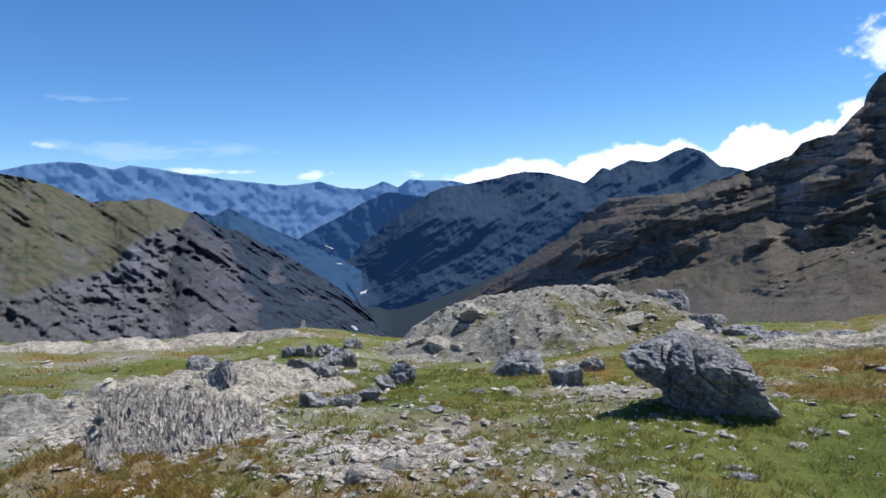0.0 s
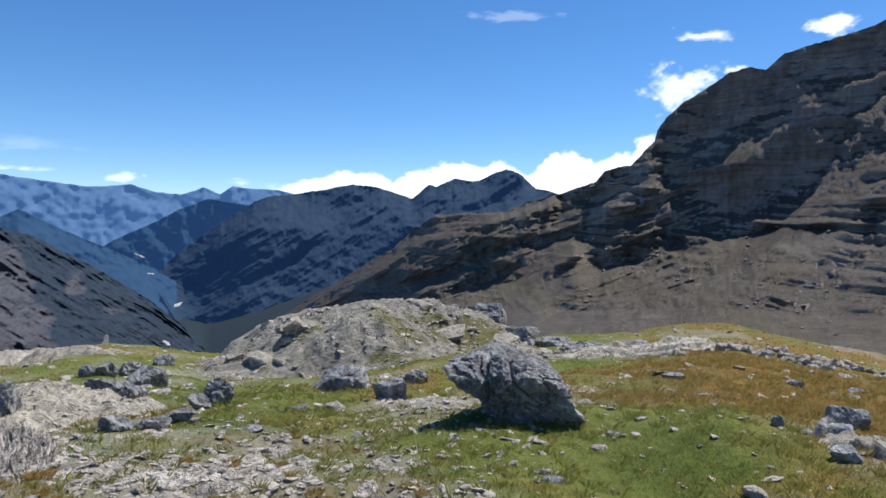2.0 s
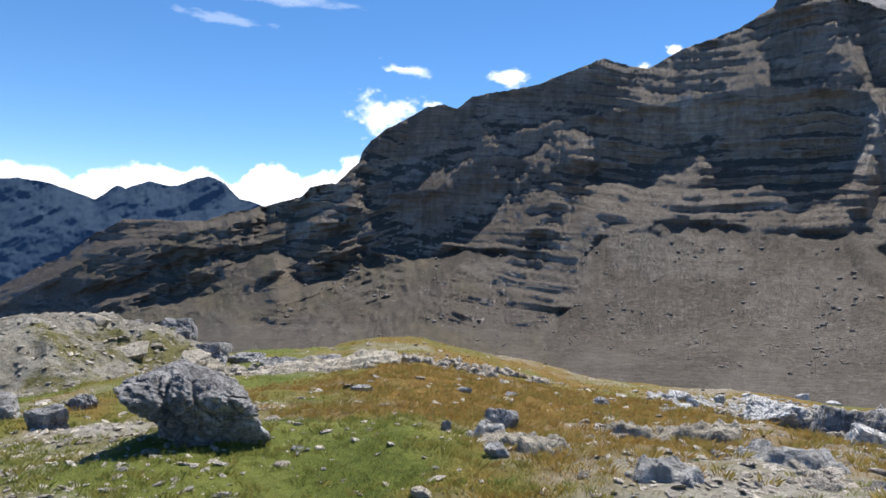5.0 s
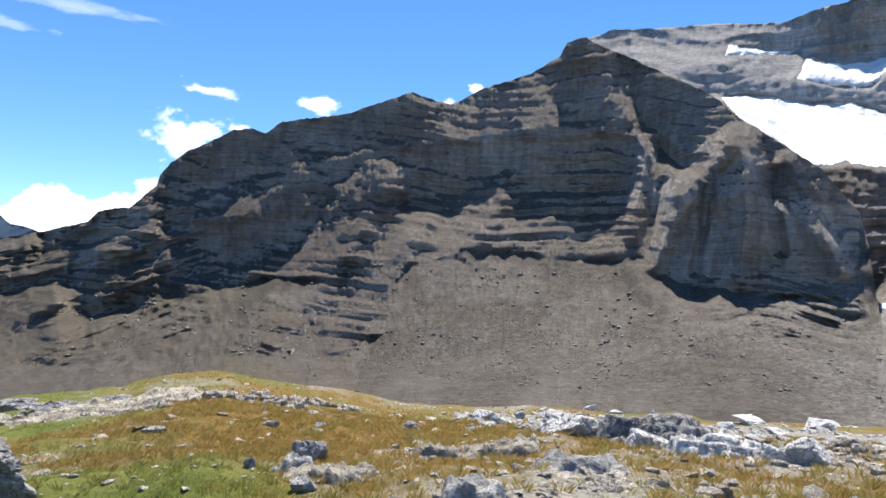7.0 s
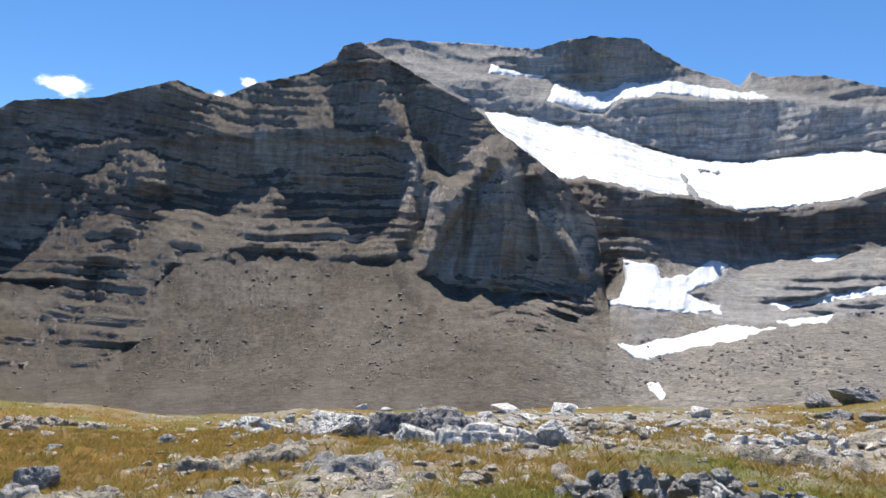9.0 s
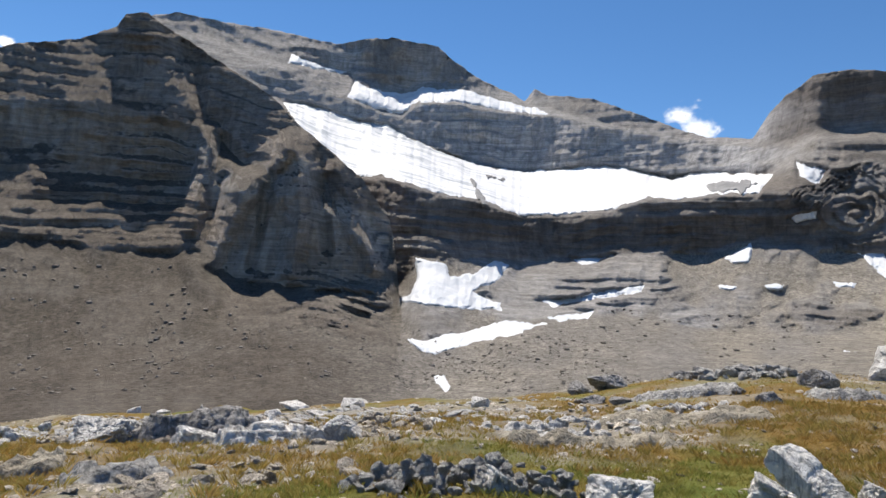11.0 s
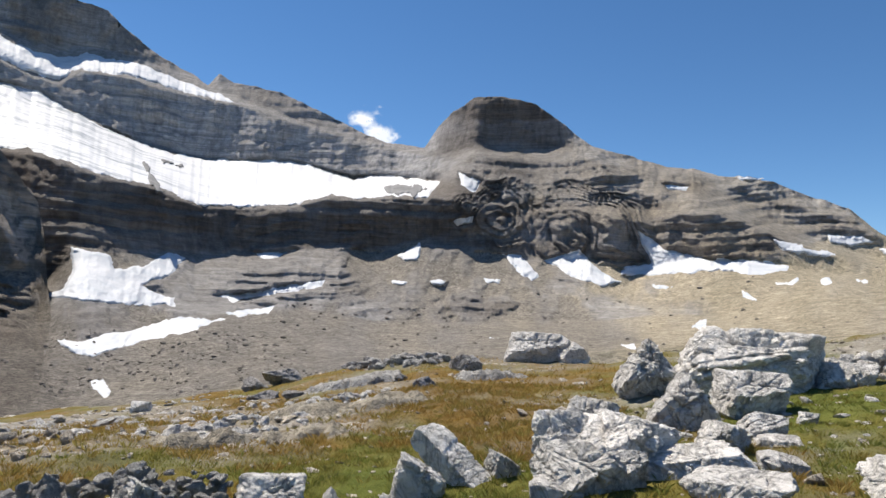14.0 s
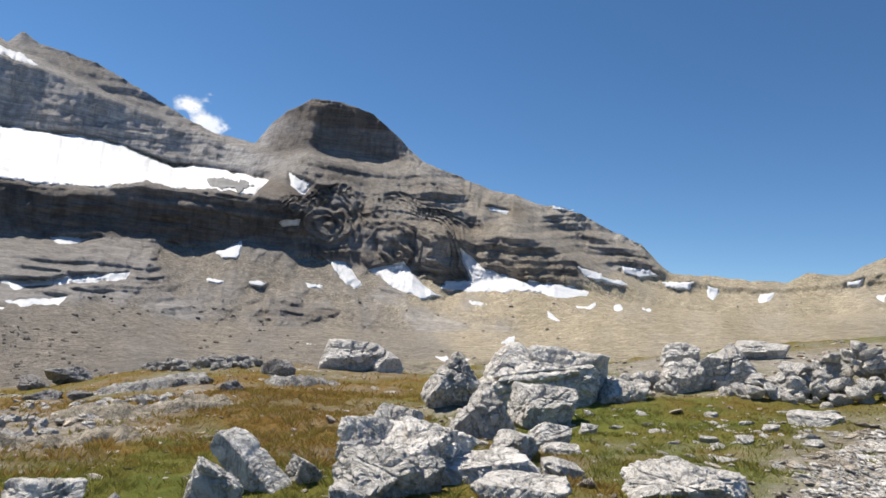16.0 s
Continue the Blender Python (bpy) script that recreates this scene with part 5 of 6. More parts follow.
def outcrop(name, label, x, y, w, d, h, material, seed, steep=0.16, bumps=0.1, steps=0.0, tilt=(0.0, 0.0), category="rock outcrop", res=0.03, furrow=None):
    """Bedrock that breaks through the turf: a rough dome with ledges, its rim under the ground."""
    nx, ny = int(1.3 * w / res), int(1.3 * d / res)
    u, v = np.meshgrid(np.linspace(-0.65, 0.65, nx), np.linspace(-0.65, 0.65, ny))
    u, v = u.ravel(), v.ravel()
    p = np.stack([u * w, v * d, np.full(len(u), seed * 3.1)], -1)
    rim = 0.5 - np.hypot(u, v) + 0.13 * fbm(p / (0.28 * w), 4, 0.55)
    z = h * smooth(0.0, steep, rim) * (1 + tilt[0] * u + tilt[1] * v)
    z = z + bumps * (0.8 * fbm(p / (0.25 * d), 3) + 0.55 * fbm(p / 0.35 + 4, 4, 0.6, True) + 0.25 * fbm(p / 0.09 + 9, 3)) * smooth(-0.02, 0.12, rim)
    if furrow:
        z = z + furrow[0] * fbm(p / np.array([furrow[1], furrow[2], 1.0]) + 7, 3, 0.6, True) * smooth(0, 0.1, rim)
    if steps:
        q = z / steps + 0.5 * fbm(p / 0.8, 3)
        fr = q - np.floor(q)
        z = z + steps * 0.8 * (smooth(0.65, 1.0, fr) - fr)
    z = z - 0.25 * smooth(0.02, -0.1, rim)
    a = math.atan2(x, y)
    px, py = x + u * w * math.cos(a) + v * d * math.sin(a), y - u * w * math.sin(a) + v * d * math.cos(a)
    base = ground_height(px, py)
    ob = grid_mesh(name, np.stack([px - x, py - y, z + base - rest(x, y)], -1), ny, nx, material, keep=rim > -0.06)
    ob.matrix_world = pose(x, y, rest(x, y))
    return tagged(ob, label, category)


# the knoll and the slabs on the valley side
knoll = outcrop("rock_knoll", "broad grey limestone knoll with ledges and grass on top", 2.1, 15.9, 8.2, 7.0, 1.3, MAT_TURFED, 3, 0.5, 0.09, 0.0, (0.15, 0.1), res=0.05)
rng = np.random.RandomState(71)
for k in range(14):
    u, v = rng.uniform(-0.42, 0.4), rng.uniform(-0.42, -0.05)
    x, y = 2.1 + 8.2 * u, 15.9 + 7.0 * v
    near = min(knoll.data.vertices, key=lambda q: (q.co.x + 2.1 - x) ** 2 + (q.co.y + 15.9 - y) ** 2)
    w = rng.uniform(0.35, 1.0)
    p, f = rock_shape(w, 0.7 * w, 0.28 * w, 700 + k, 3, cuts=9, rough=0.05)
    ob = new("ledge", tri_mesh("ledge", p, f, MAT_TAN))
    ob.parent = knoll
    ob.matrix_world = pose(x, y, knoll.location.z + near.co.z - 0.12 * w, rng.uniform(-10, 10), rng.uniform(-10, 10), rng.uniform(0, 360))
slab = outcrop("rock_slab", "wide pale tan limestone slab worn into furrows, bedded in turf", -2.62, 6.75, 2.9, 2.3, 0.3, MAT_TAN, 5, 0.4, 0.06, 0.0, (0.2, 0.4), res=0.025, furrow=(0.05, 0.5, 0.14))
outcrop("bedrock", "low pale limestone bedrock showing through turf", -4.2, 5.9, 2.4, 1.8, 0.12, MAT_KNOLL, 6, 0.25, 0.06, 0.06, res=0.02)
outcrop("bedrock", "low pale limestone bedrock showing through turf", 7.3, 11.8, 5.0, 1.8, 0.2, MAT_TAN, 8, 0.4, 0.08, 0.1, res=0.03)
outcrop("bedrock", "low grey limestone bedrock showing through turf", 8.7, 2.5, 1.9, 0.9, 0.26, MAT_MID, 9, 0.3, 0.1, 0.1, res=0.02)


def mound(u, v):
    """Height of the fluted rock, 0 to 1: a sheer end, a crest, and a long slope in front."""
    p = np.stack([u * 3, v * 3, np.zeros(len(u))], -1)
    n = 0.06 * fbm(p, 3)
    return (smooth(-0.5, -0.36, u + n) * smooth(-0.62, 0.2, v + 1.5 * n) * smooth(0.6, 0.3, v + n) * smooth(0.62, -0.15, u + n) ** 0.8)


def fluted_rock(x, y, w, d, h, n, seed):
    """A rock whose slope is shingled with thin flakes that stand up along it."""
    u, v = (g.ravel() for g in np.meshgrid(np.linspace(-0.62, 0.7, 90), np.linspace(-0.7, 0.66, 80)))
    p = np.stack([u * w, v * d, h * mound(u, v) + 0.012 * fbm(np.stack([u * w, v * d, 0 * u], -1) / 0.06, 3) - 0.03], -1)
    body = grid_mesh("fluted_rock", p, 80, 90, MAT_FLAKE)
    body.matrix_world = pose(x, y, rest(x, y), 0, 0, -math.degrees(math.atan2(x, y)))
    tagged(body, "shaggy pale limestone rock split into upright flakes", "rock")
    rng = np.random.RandomState(seed)
    u, v = rng.uniform(-0.5, 0.62, n), rng.uniform(-0.6, 0.45, n)
    hh = mound(u, v)
    keep = hh > 0.06
    u, v, hh = u[keep], v[keep], hh[keep]
    n = len(u)
    x, y, top = u * w, v * d, h * hh
    tall, wide, thick = rng.uniform(0.04, 0.12, n), rng.uniform(0.01, 0.03, n), rng.uniform(0.006, 0.016, n)
    turn = rng.normal(0.1, 0.6, n)
    c, s = np.cos(turn), np.sin(turn)
    side, back = rng.normal(0.05, 0.2, n), rng.normal(0.75, 0.3, n)
    rings = []
    for q, ww in ((-0.3, 1.0), (0.35, 0.95), (0.75, 0.7), (1.0, 0.15)):
        for a, b in ((-1, -1), (1, -1), (1, 1), (-1, 1)):
            lx, ly = a * 0.5 * wide * ww * rng.uniform(0.7, 1.3, n), b * 0.5 * thick * ww * rng.uniform(0.7, 1.3, n)
            rings.append(np.stack([x + lx * c - ly * s + side * q * tall, y + lx * s + ly * c + back * q * tall, top - 0.02 + q * tall * 0.75], -1))
    p = np.stack(rings, 1)
    f = []
    for k in range(3):
        for j in range(4):
            a, b = k * 4 + j, k * 4 + (j + 1) % 4
            f += [[a, b, b + 4], [a, b + 4, a + 4]]
    f += [[12, 13, 14], [12, 14, 15]]
    tris = (np.array(f)[None] + (np.arange(n) * 16)[:, None, None]).reshape(-1, 3)
    ob = new("flake_cover", tri_mesh("flake_cover", p.reshape(-1, 3), tris, MAT_FLAKE))
    ob.parent = body
    tagged(ob, "thin upright flakes of pale weathered limestone", kind="stuff")
    # larger flakes along the crest and the sheer end
    unit = []
    for k in range(8):
        pts = np.array([[a * ww * rng.uniform(0.7, 1.2), b * ww * rng.uniform(0.7, 1.2), q] for q, ww in ((-0.3, 0.5), (0.35, 0.48), (0.75, 0.34), (1.0, 0.08))
                        for a, b in ((-1, -1), (1, -1), (1, 1), (-1, 1))])
        unit.append(tri_mesh("flake", pts, np.array(f), MAT_FLAKE))
    for k in range(240):
        i = rng.randint(n)
        tall = rng.uniform(0.07, 0.15)
        ob = new("flake", unit[k % 8])
        ob.parent = body
        ob.matrix_local = pose(x[i], y[i], top[i] - 0.02, -28 + rng.normal(0, 12), rng.normal(0, 10), rng.normal(0, 30)) @ Matrix.Diagonal((rng.uniform(0.02, 0.045), rng.uniform(0.01, 0.02), tall, 1))
    return body


fluted_rock(-2.1, 5.0, 1.3, 1.1, 0.29, 3600, 12)
for k, (x, y, w) in enumerate(((-9.9, 16.0, 3.6), (-7.6, 16.2, 3.0), (-6.0, 17.0, 2.8), (-4.4, 16.6, 2.6))):
    outcrop("bedrock", "flat tan limestone bedrock along the rim", x, y, w, w * 0.55, 0.22, MAT_TAN, 20 + k, 0.4, 0.05, 0.05, res=0.04)

TABLES = [
    (HOLLOW_ROCKS, MAT_MID, "grey limestone block in a hollow of the turf", "blocks in the hollow", 0.8),
    (TURF_STONES, MAT_MID, "grey limestone stone lying on short turf", "stones on the turf", 0.75),
    (RIDGE_ROCKS, MAT_MID, "grey limestone block on the rim of the lookout", "blocks on the rim", 0.8),
    (MEADOW_STONES, MAT_GREY, "grey stone half sunk in ochre alpine grass", "stones in the meadow", 0.8),
    (FAR_SWALE_ROCKS, MAT_PALE, "pale weathered limestone rock at the meadow's edge", "rocks along the swale", 0.8),
    (DARK_ROCKS, MAT_MID, "dark grey limestone rock on the stony rise", "rocks on the rise", 0.8),
]
count = 100
for table, material, label, group, depth in TABLES:
    for x, y, w, h in table:
        if table in (DARK_ROCKS, FAR_SWALE_ROCKS):
            w, h = 0.75 * w, 0.62 * h
        count += 1
        d = w * depth
        far = math.hypot(x, y)
        tall = max(0.45 * h, h - d * min(0.45, 1.3 / far))
        away = 1 + 0.35 * d / far
        rock("rock", label, x * away, y * away, w * 1.06, d, tall * 1.08, material, count, 5 if w / far > 0.1 else 4 if w / far > 0.03 else 3,
             "rock", group, turn=(count * 37) % 40 - 20, rough=0.045 + 0.012 * (count % 3), cuts=10 + count % 4)
# the tumbled rocks beside the path, each with its own broken faces: direction and distance from the middle
HUMP = [(-0.5, -0.45, 0.74, 0.48), (0.25, -0.95, -0.3, 0.72), (0.9, -0.3, 0.15, 0.85), (0.2, 0.3, 0.95, 0.68), (-0.9, -0.2, 0.3, 0.85)]
PYRAMID = [(-0.75, -0.1, 0.6, 0.5), (0.72, 0.0, 0.62, 0.52), (0.15, -0.8, 0.55, 0.5), (0.0, 0.8, 0.5, 0.6)]
DOMED = [(0.05, -0.98, 0.0, 0.6), (0.0, -0.45, 0.88, 0.68), (-0.65, 0.0, 0.75, 0.74), (0.7, 0.1, 0.65, 0.76)]
BLOCK = [(-0.1, -0.62, 0.78, 0.54), (0.05, 0.15, 1.0, 0.74), (-0.9, -0.2, 0.3, 0.8), (0.95, -0.1, -0.1, 0.82), (0.4, -0.9, -0.25, 0.78)]
WEDGE = [(0.52, 0.1, 0.85, 0.36), (-0.95, -0.1, 0.2, 0.62), (0.12, -1.0, 0.05, 0.5), (0.9, 0.0, 0.1, 0.88), (0.0, 1.0, 0.2, 0.6)]
PLATE = [(1, 0.1, 0.1, 0.85), (-1, 0.15, -0.1, 0.85), (0.15, 1, 0, 0.6), (-0.1, -1, 0.12, 0.6), (0.1, -0.1, 1, 0.42), (-0.6, 0.1, 0.8, 0.72)]
PALE = "pale weathered limestone boulder"
TUMBLED = [
    # x, y, width, depth, height, faces, turn, lean, label
    (4.08, -3.86, 0.86, 0.8, 0.5, HUMP, -6, 0, "large cracked pale limestone boulder with a dark overhung foot"),
    (3.78, -3.2, 0.62, 0.6, 0.36, HUMP, 20, 0, PALE + " bedded in green grass"),
    (4.42, -3.5, 0.56, 0.5, 0.5, BLOCK, 30, 0, PALE + " wedged behind larger ones"),
    (4.62, -4.0, 0.5, 0.44, 0.56, BLOCK, -24, 0, PALE + " wedged behind larger ones"),
    (7.04, -7.29, 1.0, 0.8, 0.8, PYRAMID, 4, 0, "pointed pale limestone boulder above its neighbours"),
    (5.28, -5.93, 0.74, 0.6, 0.58, DOMED, 6, 0, "rounded limestone boulder with a smooth dark front"),
    (6.25, -8.24, 1.95, 1.3, 0.88, BLOCK, -8, 0, "broad pale limestone block standing highest in the group"),
    (5.13, -6.8, 0.85, 0.66, 0.48, BLOCK, 14, 0, PALE + " leaning on a broad block"),
    (4.1, -4.99, 0.44, 0.36, 0.27, HUMP, -12, 0, PALE + " among tumbled rocks"),
    (4.23, -5.73, 0.46, 0.38, 0.25, BLOCK, 10, 0, PALE + " among tumbled rocks"),
    (3.62, -4.02, 0.86, 0.46, 0.17, PLATE, 12, -13, "long pale limestone slab resting on smaller rocks"),
    (2.9, -3.62, 0.62, 0.42, 0.18, PLATE, -10, -6, "flat pale limestone slab in front of the boulders"),
    (3.65, -3.42, 0.36, 0.3, 0.27, HUMP, 30, 0, PALE + " bedded in green grass"),
    (3.92, -5.53, 0.4, 0.3, 0.11, PLATE, 0, -5, "small flat pale slab in the grass"),
    (4.43, -6.75, 0.22, 0.18, 0.12, BLOCK, 0, 0, "small white rock in the grass"),
    (3.3, -4.6, 0.34, 0.26, 0.12, PLATE, 16, 6, "small flat pale slab in the grass"),
    (3.72, -2.9, 0.34, 0.25, 0.13, PLATE, 8, 6, "small pale limestone block in green grass"),
    (4.28, -2.23, 0.38, 0.3, 0.36, WEDGE, -4, 0, "upright wedge of pale limestone in green grass"),
    (4.55, -2.64, 0.74, 0.26, 0.15, PLATE, -20, 38, "long narrow limestone slab tilted out of the turf"),
    (4.42, -3.0, 0.26, 0.22, 0.2, WEDGE, 24, 0, "small dark-sided block beside a tilted slab"),
    (4.1, -1.95, 0.14, 0.14, 0.14, WEDGE, 40, 0, "small dark-sided block beside a wedge"),
    (3.9, -1.16, 0.37, 0.32, 0.28, BLOCK, 6, 0, "smooth pale grey boulder at the foot of a stone heap"),
    (3.74, -1.42, 0.24, 0.22, 0.24, DOMED, -10, 0, "grey rock with a dark side beside a stone heap"),
    (3.72, -0.85, 0.26, 0.22, 0.14, HUMP, 18, 0, "grey rock bedded in green grass"),
    (4.53, -0.59, 0.27, 0.22, 0.2, WEDGE, 12, 8, "pale tilted block lying on a stone heap"),
    (2.32, -4.66, 0.88, 0.7, 0.24, HUMP, 4, 0, "low broad pale limestone rock bedded in turf"),
    (5.22, -10.7, 0.7, 0.55, 0.46, BLOCK, 6, 0, PALE + " near the gravel path"),
    (4.74, -11.33, 1.12, 0.9, 0.74, DOMED, -10, 0, "white limestone boulder near the gravel path"),
    (5.32, -8.97, 0.8, 0.6, 0.36, BLOCK, 8, 0, PALE + " near the gravel path"),
    (5.75, -9.4, 0.6, 0.5, 0.34, HUMP, -16, 0, PALE + " near the gravel path"),
    (2.68, -8.72, 0.62, 0.46, 0.13, PLATE, 4, -4, "flat white slab beside the gravel path"),
    (8.3, -17.01, 1.0, 0.8, 0.65, BLOCK, 0, 0, "pale rock on the rise behind the path"),
    (6.81, -18.32, 1.5, 1.2, 0.45, BLOCK, 0, 0, "pale rock on the rise behind the path"),
    (16.8, -12.9, 2.0, 1.5, 0.95, BLOCK, 0, 0, "large pale limestone block on the rim of the meadow"),
    (15.9, -13.5, 0.95, 0.8, 0.62, DOMED, 20, 0, "grey limestone boulder on the rim of the meadow"),
    (8.41, 3.5, 0.78, 0.6, 0.32, HUMP, 0, 0, "pale limestone rock along the shallow swale"),
    (7.76, 2.28, 0.5, 0.4, 0.27, WEDGE, 10, 0, "dark-sided limestone rock along the shallow swale"),
    (7.81, 0.7, 0.5, 0.42, 0.3, DOMED, -12, 0, "pale limestone rock along the shallow swale"),
    (7.7, 0.98, 0.3, 0.3, 0.24, WEDGE, 30, 0, "pale limestone rock along the shallow swale"),
    (9.7, -0.42, 0.34, 0.28, 0.17, HUMP, 0, 0, "pale limestone rock along the shallow swale"),
    (17.86, -1.94, 0.5, 0.4, 0.26, HUMP, 0, 0, "pale rock in the rubble field"),
    (26.2, 2.0, 0.9, 0.7, 0.3, HUMP, 0, 0, "pale rock in the rubble field"),
    (11.2, 6.4, 0.5, 0.4, 0.26, HUMP, 0, 0, "pale limestone rock along the shallow swale"),
]
for k, (x, y, w, d, h, faces, turn, lean, label) in enumerate(TUMBLED):
    far = math.hypot(x, y)
    rock("slab" if faces is PLATE else "rock", label, x, y, w, d, h, MAT_PALE, 300 + k, 6 if w / far > 0.13 else 5 if w / far > 0.04 else 4,
         "rock slab" if faces is PLATE else "boulder", "tumbled rocks", turn=turn, tip=(24 if lean > 30 else 5, lean), sink=-0.08 if lean > 30 else 0.02,
         rough=0.035 if faces is PLATE else 0.07, cuts=6, edge=40.0, faces=faces, bed=0.2)
outcrop("outcrop", "broken pale limestone outcrop along the shallow swale", 7.7, 1.55, 1.15, 0.8, 0.16, MAT_PALE, 33, 0.25, 0.1, 0.07, res=0.015)

# flat ribs of bedrock that break the turf of the meadow: x, y, width, depth, height
for k, (x, y, w, d, h) in enumerate(((6.44, 3.42, 1.0, 0.5, 0.09), (5.59, 2.17, 0.95, 0.45, 0.1), (4.2, 3.75, 1.0, 0.4, 0.09), (4.06, 2.35, 0.5, 0.3, 0.08), (5.9, 3.85, 0.8, 0.4, 0.1),
                                     (4.35, 4.3, 0.45, 0.25, 0.08), (9.57, -3.79, 2.8, 0.9, 0.1), (14.8, -6.3, 2.6, 1.0, 0.16), (7.5, -1.5, 1.5, 0.6, 0.12), (12.6, -8.3, 1.6, 0.7, 0.16), (8.0, -2.5, 1.6, 0.5, 0.08))):
    outcrop("bedrock", "flat pale limestone rib breaking through meadow turf", x, y, w, d, h, MAT_GREY if k % 2 else MAT_TAN, 40 + k, 0.22, 0.06, 0.04, res=0.02 if w < 1.2 else 0.03)


# ---- rubble: loose stones ----
def scatter(n, a0, a1, r0, r1, seed, want, power=1.0):
    """Random spots in a sector, kept where want(x, y) is high."""
    rng = np.random.RandomState(seed)
    a = np.radians(rng.uniform(a0, a1, n))
    r = (rng.uniform(r0 ** power, r1 ** power, n)) ** (1 / power)
    x, y = r * np.sin(a), r * np.cos(a)
    keep = rng.uniform(size=n) < want(x, y)
    return x[keep], y[keep], rng


def stones_mesh(name, x, y, size, rng, material, sub=1, z=None):
    """Many loose stones as one mesh."""
    u, f = ICO[sub]
    n, m = len(x), len(u)
    z = ground_height(x, y) if z is None else z
    shape = u[None] * (1 + 0.28 * rng.uniform(-1, 1, (n, m, 1)))
    dims = size[:, None] * np.stack([rng.uniform(0.7, 1.3, n), rng.uniform(0.5, 1.0, n), rng.uniform(0.14, 0.4, n)], -1) * 0.5
    shape = shape * dims[:, None]
    tilt = rng.uniform(-0.35, 0.35, (n, 2))
    shape[:, :, 2] += shape[:, :, 0] * tilt[:, :1] + shape[:, :, 1] * tilt[:, 1:]
    t = rng.uniform(0, 6.28, n)
    c, s = np.cos(t)[:, None], np.sin(t)[:, None]
    p = np.stack([shape[:, :, 0] * c - shape[:, :, 1] * s + x[:, None], shape[:, :, 0] * s + shape[:, :, 1] * c + y[:, None],
                  shape[:, :, 2] + (z + dims[:, 2] * 0.35)[:, None]], -1)
    tris = (f[None] + (np.arange(n) * m)[:, None, None]).reshape(-1, 3)
    return new(name, tri_mesh(name, p.reshape(-1, 3), tris, material))


def rubble_want(x, y):
    return np.clip((stony_at(x, y) - 0.25) * 1.5, 0.1, 1)


for k, (n, r0, r1, lo, hi, sub) in enumerate(((24000, 2.6, 8.5, 0.02, 0.06, (-38, 172)), (12000, 2.8, 14, 0.05, 0.15, (-38, 172)), (13000, 8, 30, 0.05, 0.28, (-38, 172)),
                                              (11000, 2.7, 6.5, 0.03, 0.12, (-32, 24)))):
    x, y, rng = scatter(n, *sub, r0, r1, 50 + k, rubble_want)
    size = lo * (hi / lo) ** rng.uniform(0, 1, len(x)) ** 1.6
    ob = stones_mesh("rubble", x, y, size, rng, MAT_RUBBLE)
    tagged(ob, "loose pale limestone rubble strewn over turf", "rubble", kind="stuff")

# the rubble field past the meadow
x, y, rng = scatter(4200, 58, 104, 10.0, 27.0, 58, lambda x, y: np.clip(0.35 + 0.5 * fbm(np.stack([x, y, 0 * x], -1) / 3.0, 3), 0.05, 1))
tagged(stones_mesh("rubble", x, y, 0.1 * 4.5 ** (rng.uniform(size=len(x)) ** 1.7), rng, MAT_GREY), "grey blocky limestone rubble past the meadow", "rubble", kind="stuff")

# stones lying on the bedrock
for ob, n, lo, hi in ((knoll, 2800, 0.04, 0.17), (slab, 700, 0.02, 0.1)):
    rng = np.random.RandomState(n)
    co = np.array([ob.matrix_world @ ob.data.vertices[i].co for i in rng.choice(len(ob.data.vertices), n, False)])
    size = lo * (hi / lo) ** rng.uniform(0, 1, n) ** 2.0
    tagged(stones_mesh("rubble", co[:, 0], co[:, 1], size, rng, MAT_RUBBLE, z=co[:, 2]), "loose limestone rubble lying on bedrock", "rubble", kind="stuff")

# stones that can be told apart
proto, proto_pale, proto_grey, proto_sharp = [], [], [], []
for k in range(10):
    p, f = rock_shape(1.0, 0.8, 0.42, 500 + k, 2, cuts=9, rough=0.04, edge=40)
    for shelf, material in ((proto, MAT_RUBBLE), (proto_pale, MAT_PALE), (proto_grey, MAT_GREY)):
        shelf.append(tri_mesh("stone", p, f, material))
    p, f = rock_shape(1.0, 0.7, 0.45, 540 + k, 2, cuts=6, rough=0.03, edge=60)
    proto_sharp.append(tri_mesh("stone", p, f, MAT_GREY))
x, y, rng = scatter(900, -36, 170, 3.0, 9.0, 77, rubble_want)
for k in range(min(280, len(x))):
    s = 0.07 + 0.17 * rng.uniform() ** 2.2
    ob = new("stone", proto[k % 10])
    ob.matrix_world = pose(x[k], y[k], rest(x[k], y[k]) - 0.01, rng.uniform(-9, 9), rng.uniform(-9, 9), rng.uniform(0, 360)) @ Matrix.Diagonal((s, s, s * rng.uniform(0.5, 1.1), 1))
    tagged(ob, "loose pale grey limestone stone on the ground", "stone", "loose stones")


# pale stones strewn in the grass beside the path, and the gravel of the path
rng = np.random.RandomState(31)
for k in range(150):
    x, y = 2.75 + rng.normal(0, 0.75), -7.3 + rng.normal(0, 1.1)
    s = 0.05 + 0.2 * rng.uniform() ** 2
    ob = new("stone", proto_pale[k % 10])
    ob.matrix_world = pose(x, y, rest(x, y) - 0.01, rng.uniform(-9, 9), rng.uniform(-9, 9), rng.uniform(0, 360)) @ Matrix.Diagonal((s, s, s * 0.6, 1))
    tagged(ob, "white limestone stone strewn in ochre grass", "stone", "stones beside the path")
x, y, rng = scatter(12000, 158, 176, 4.2, 11, 32, lambda x, y: np.clip((stony_at(x, y) - 0.75) * 5, 0, 1) * (x < 2.0))
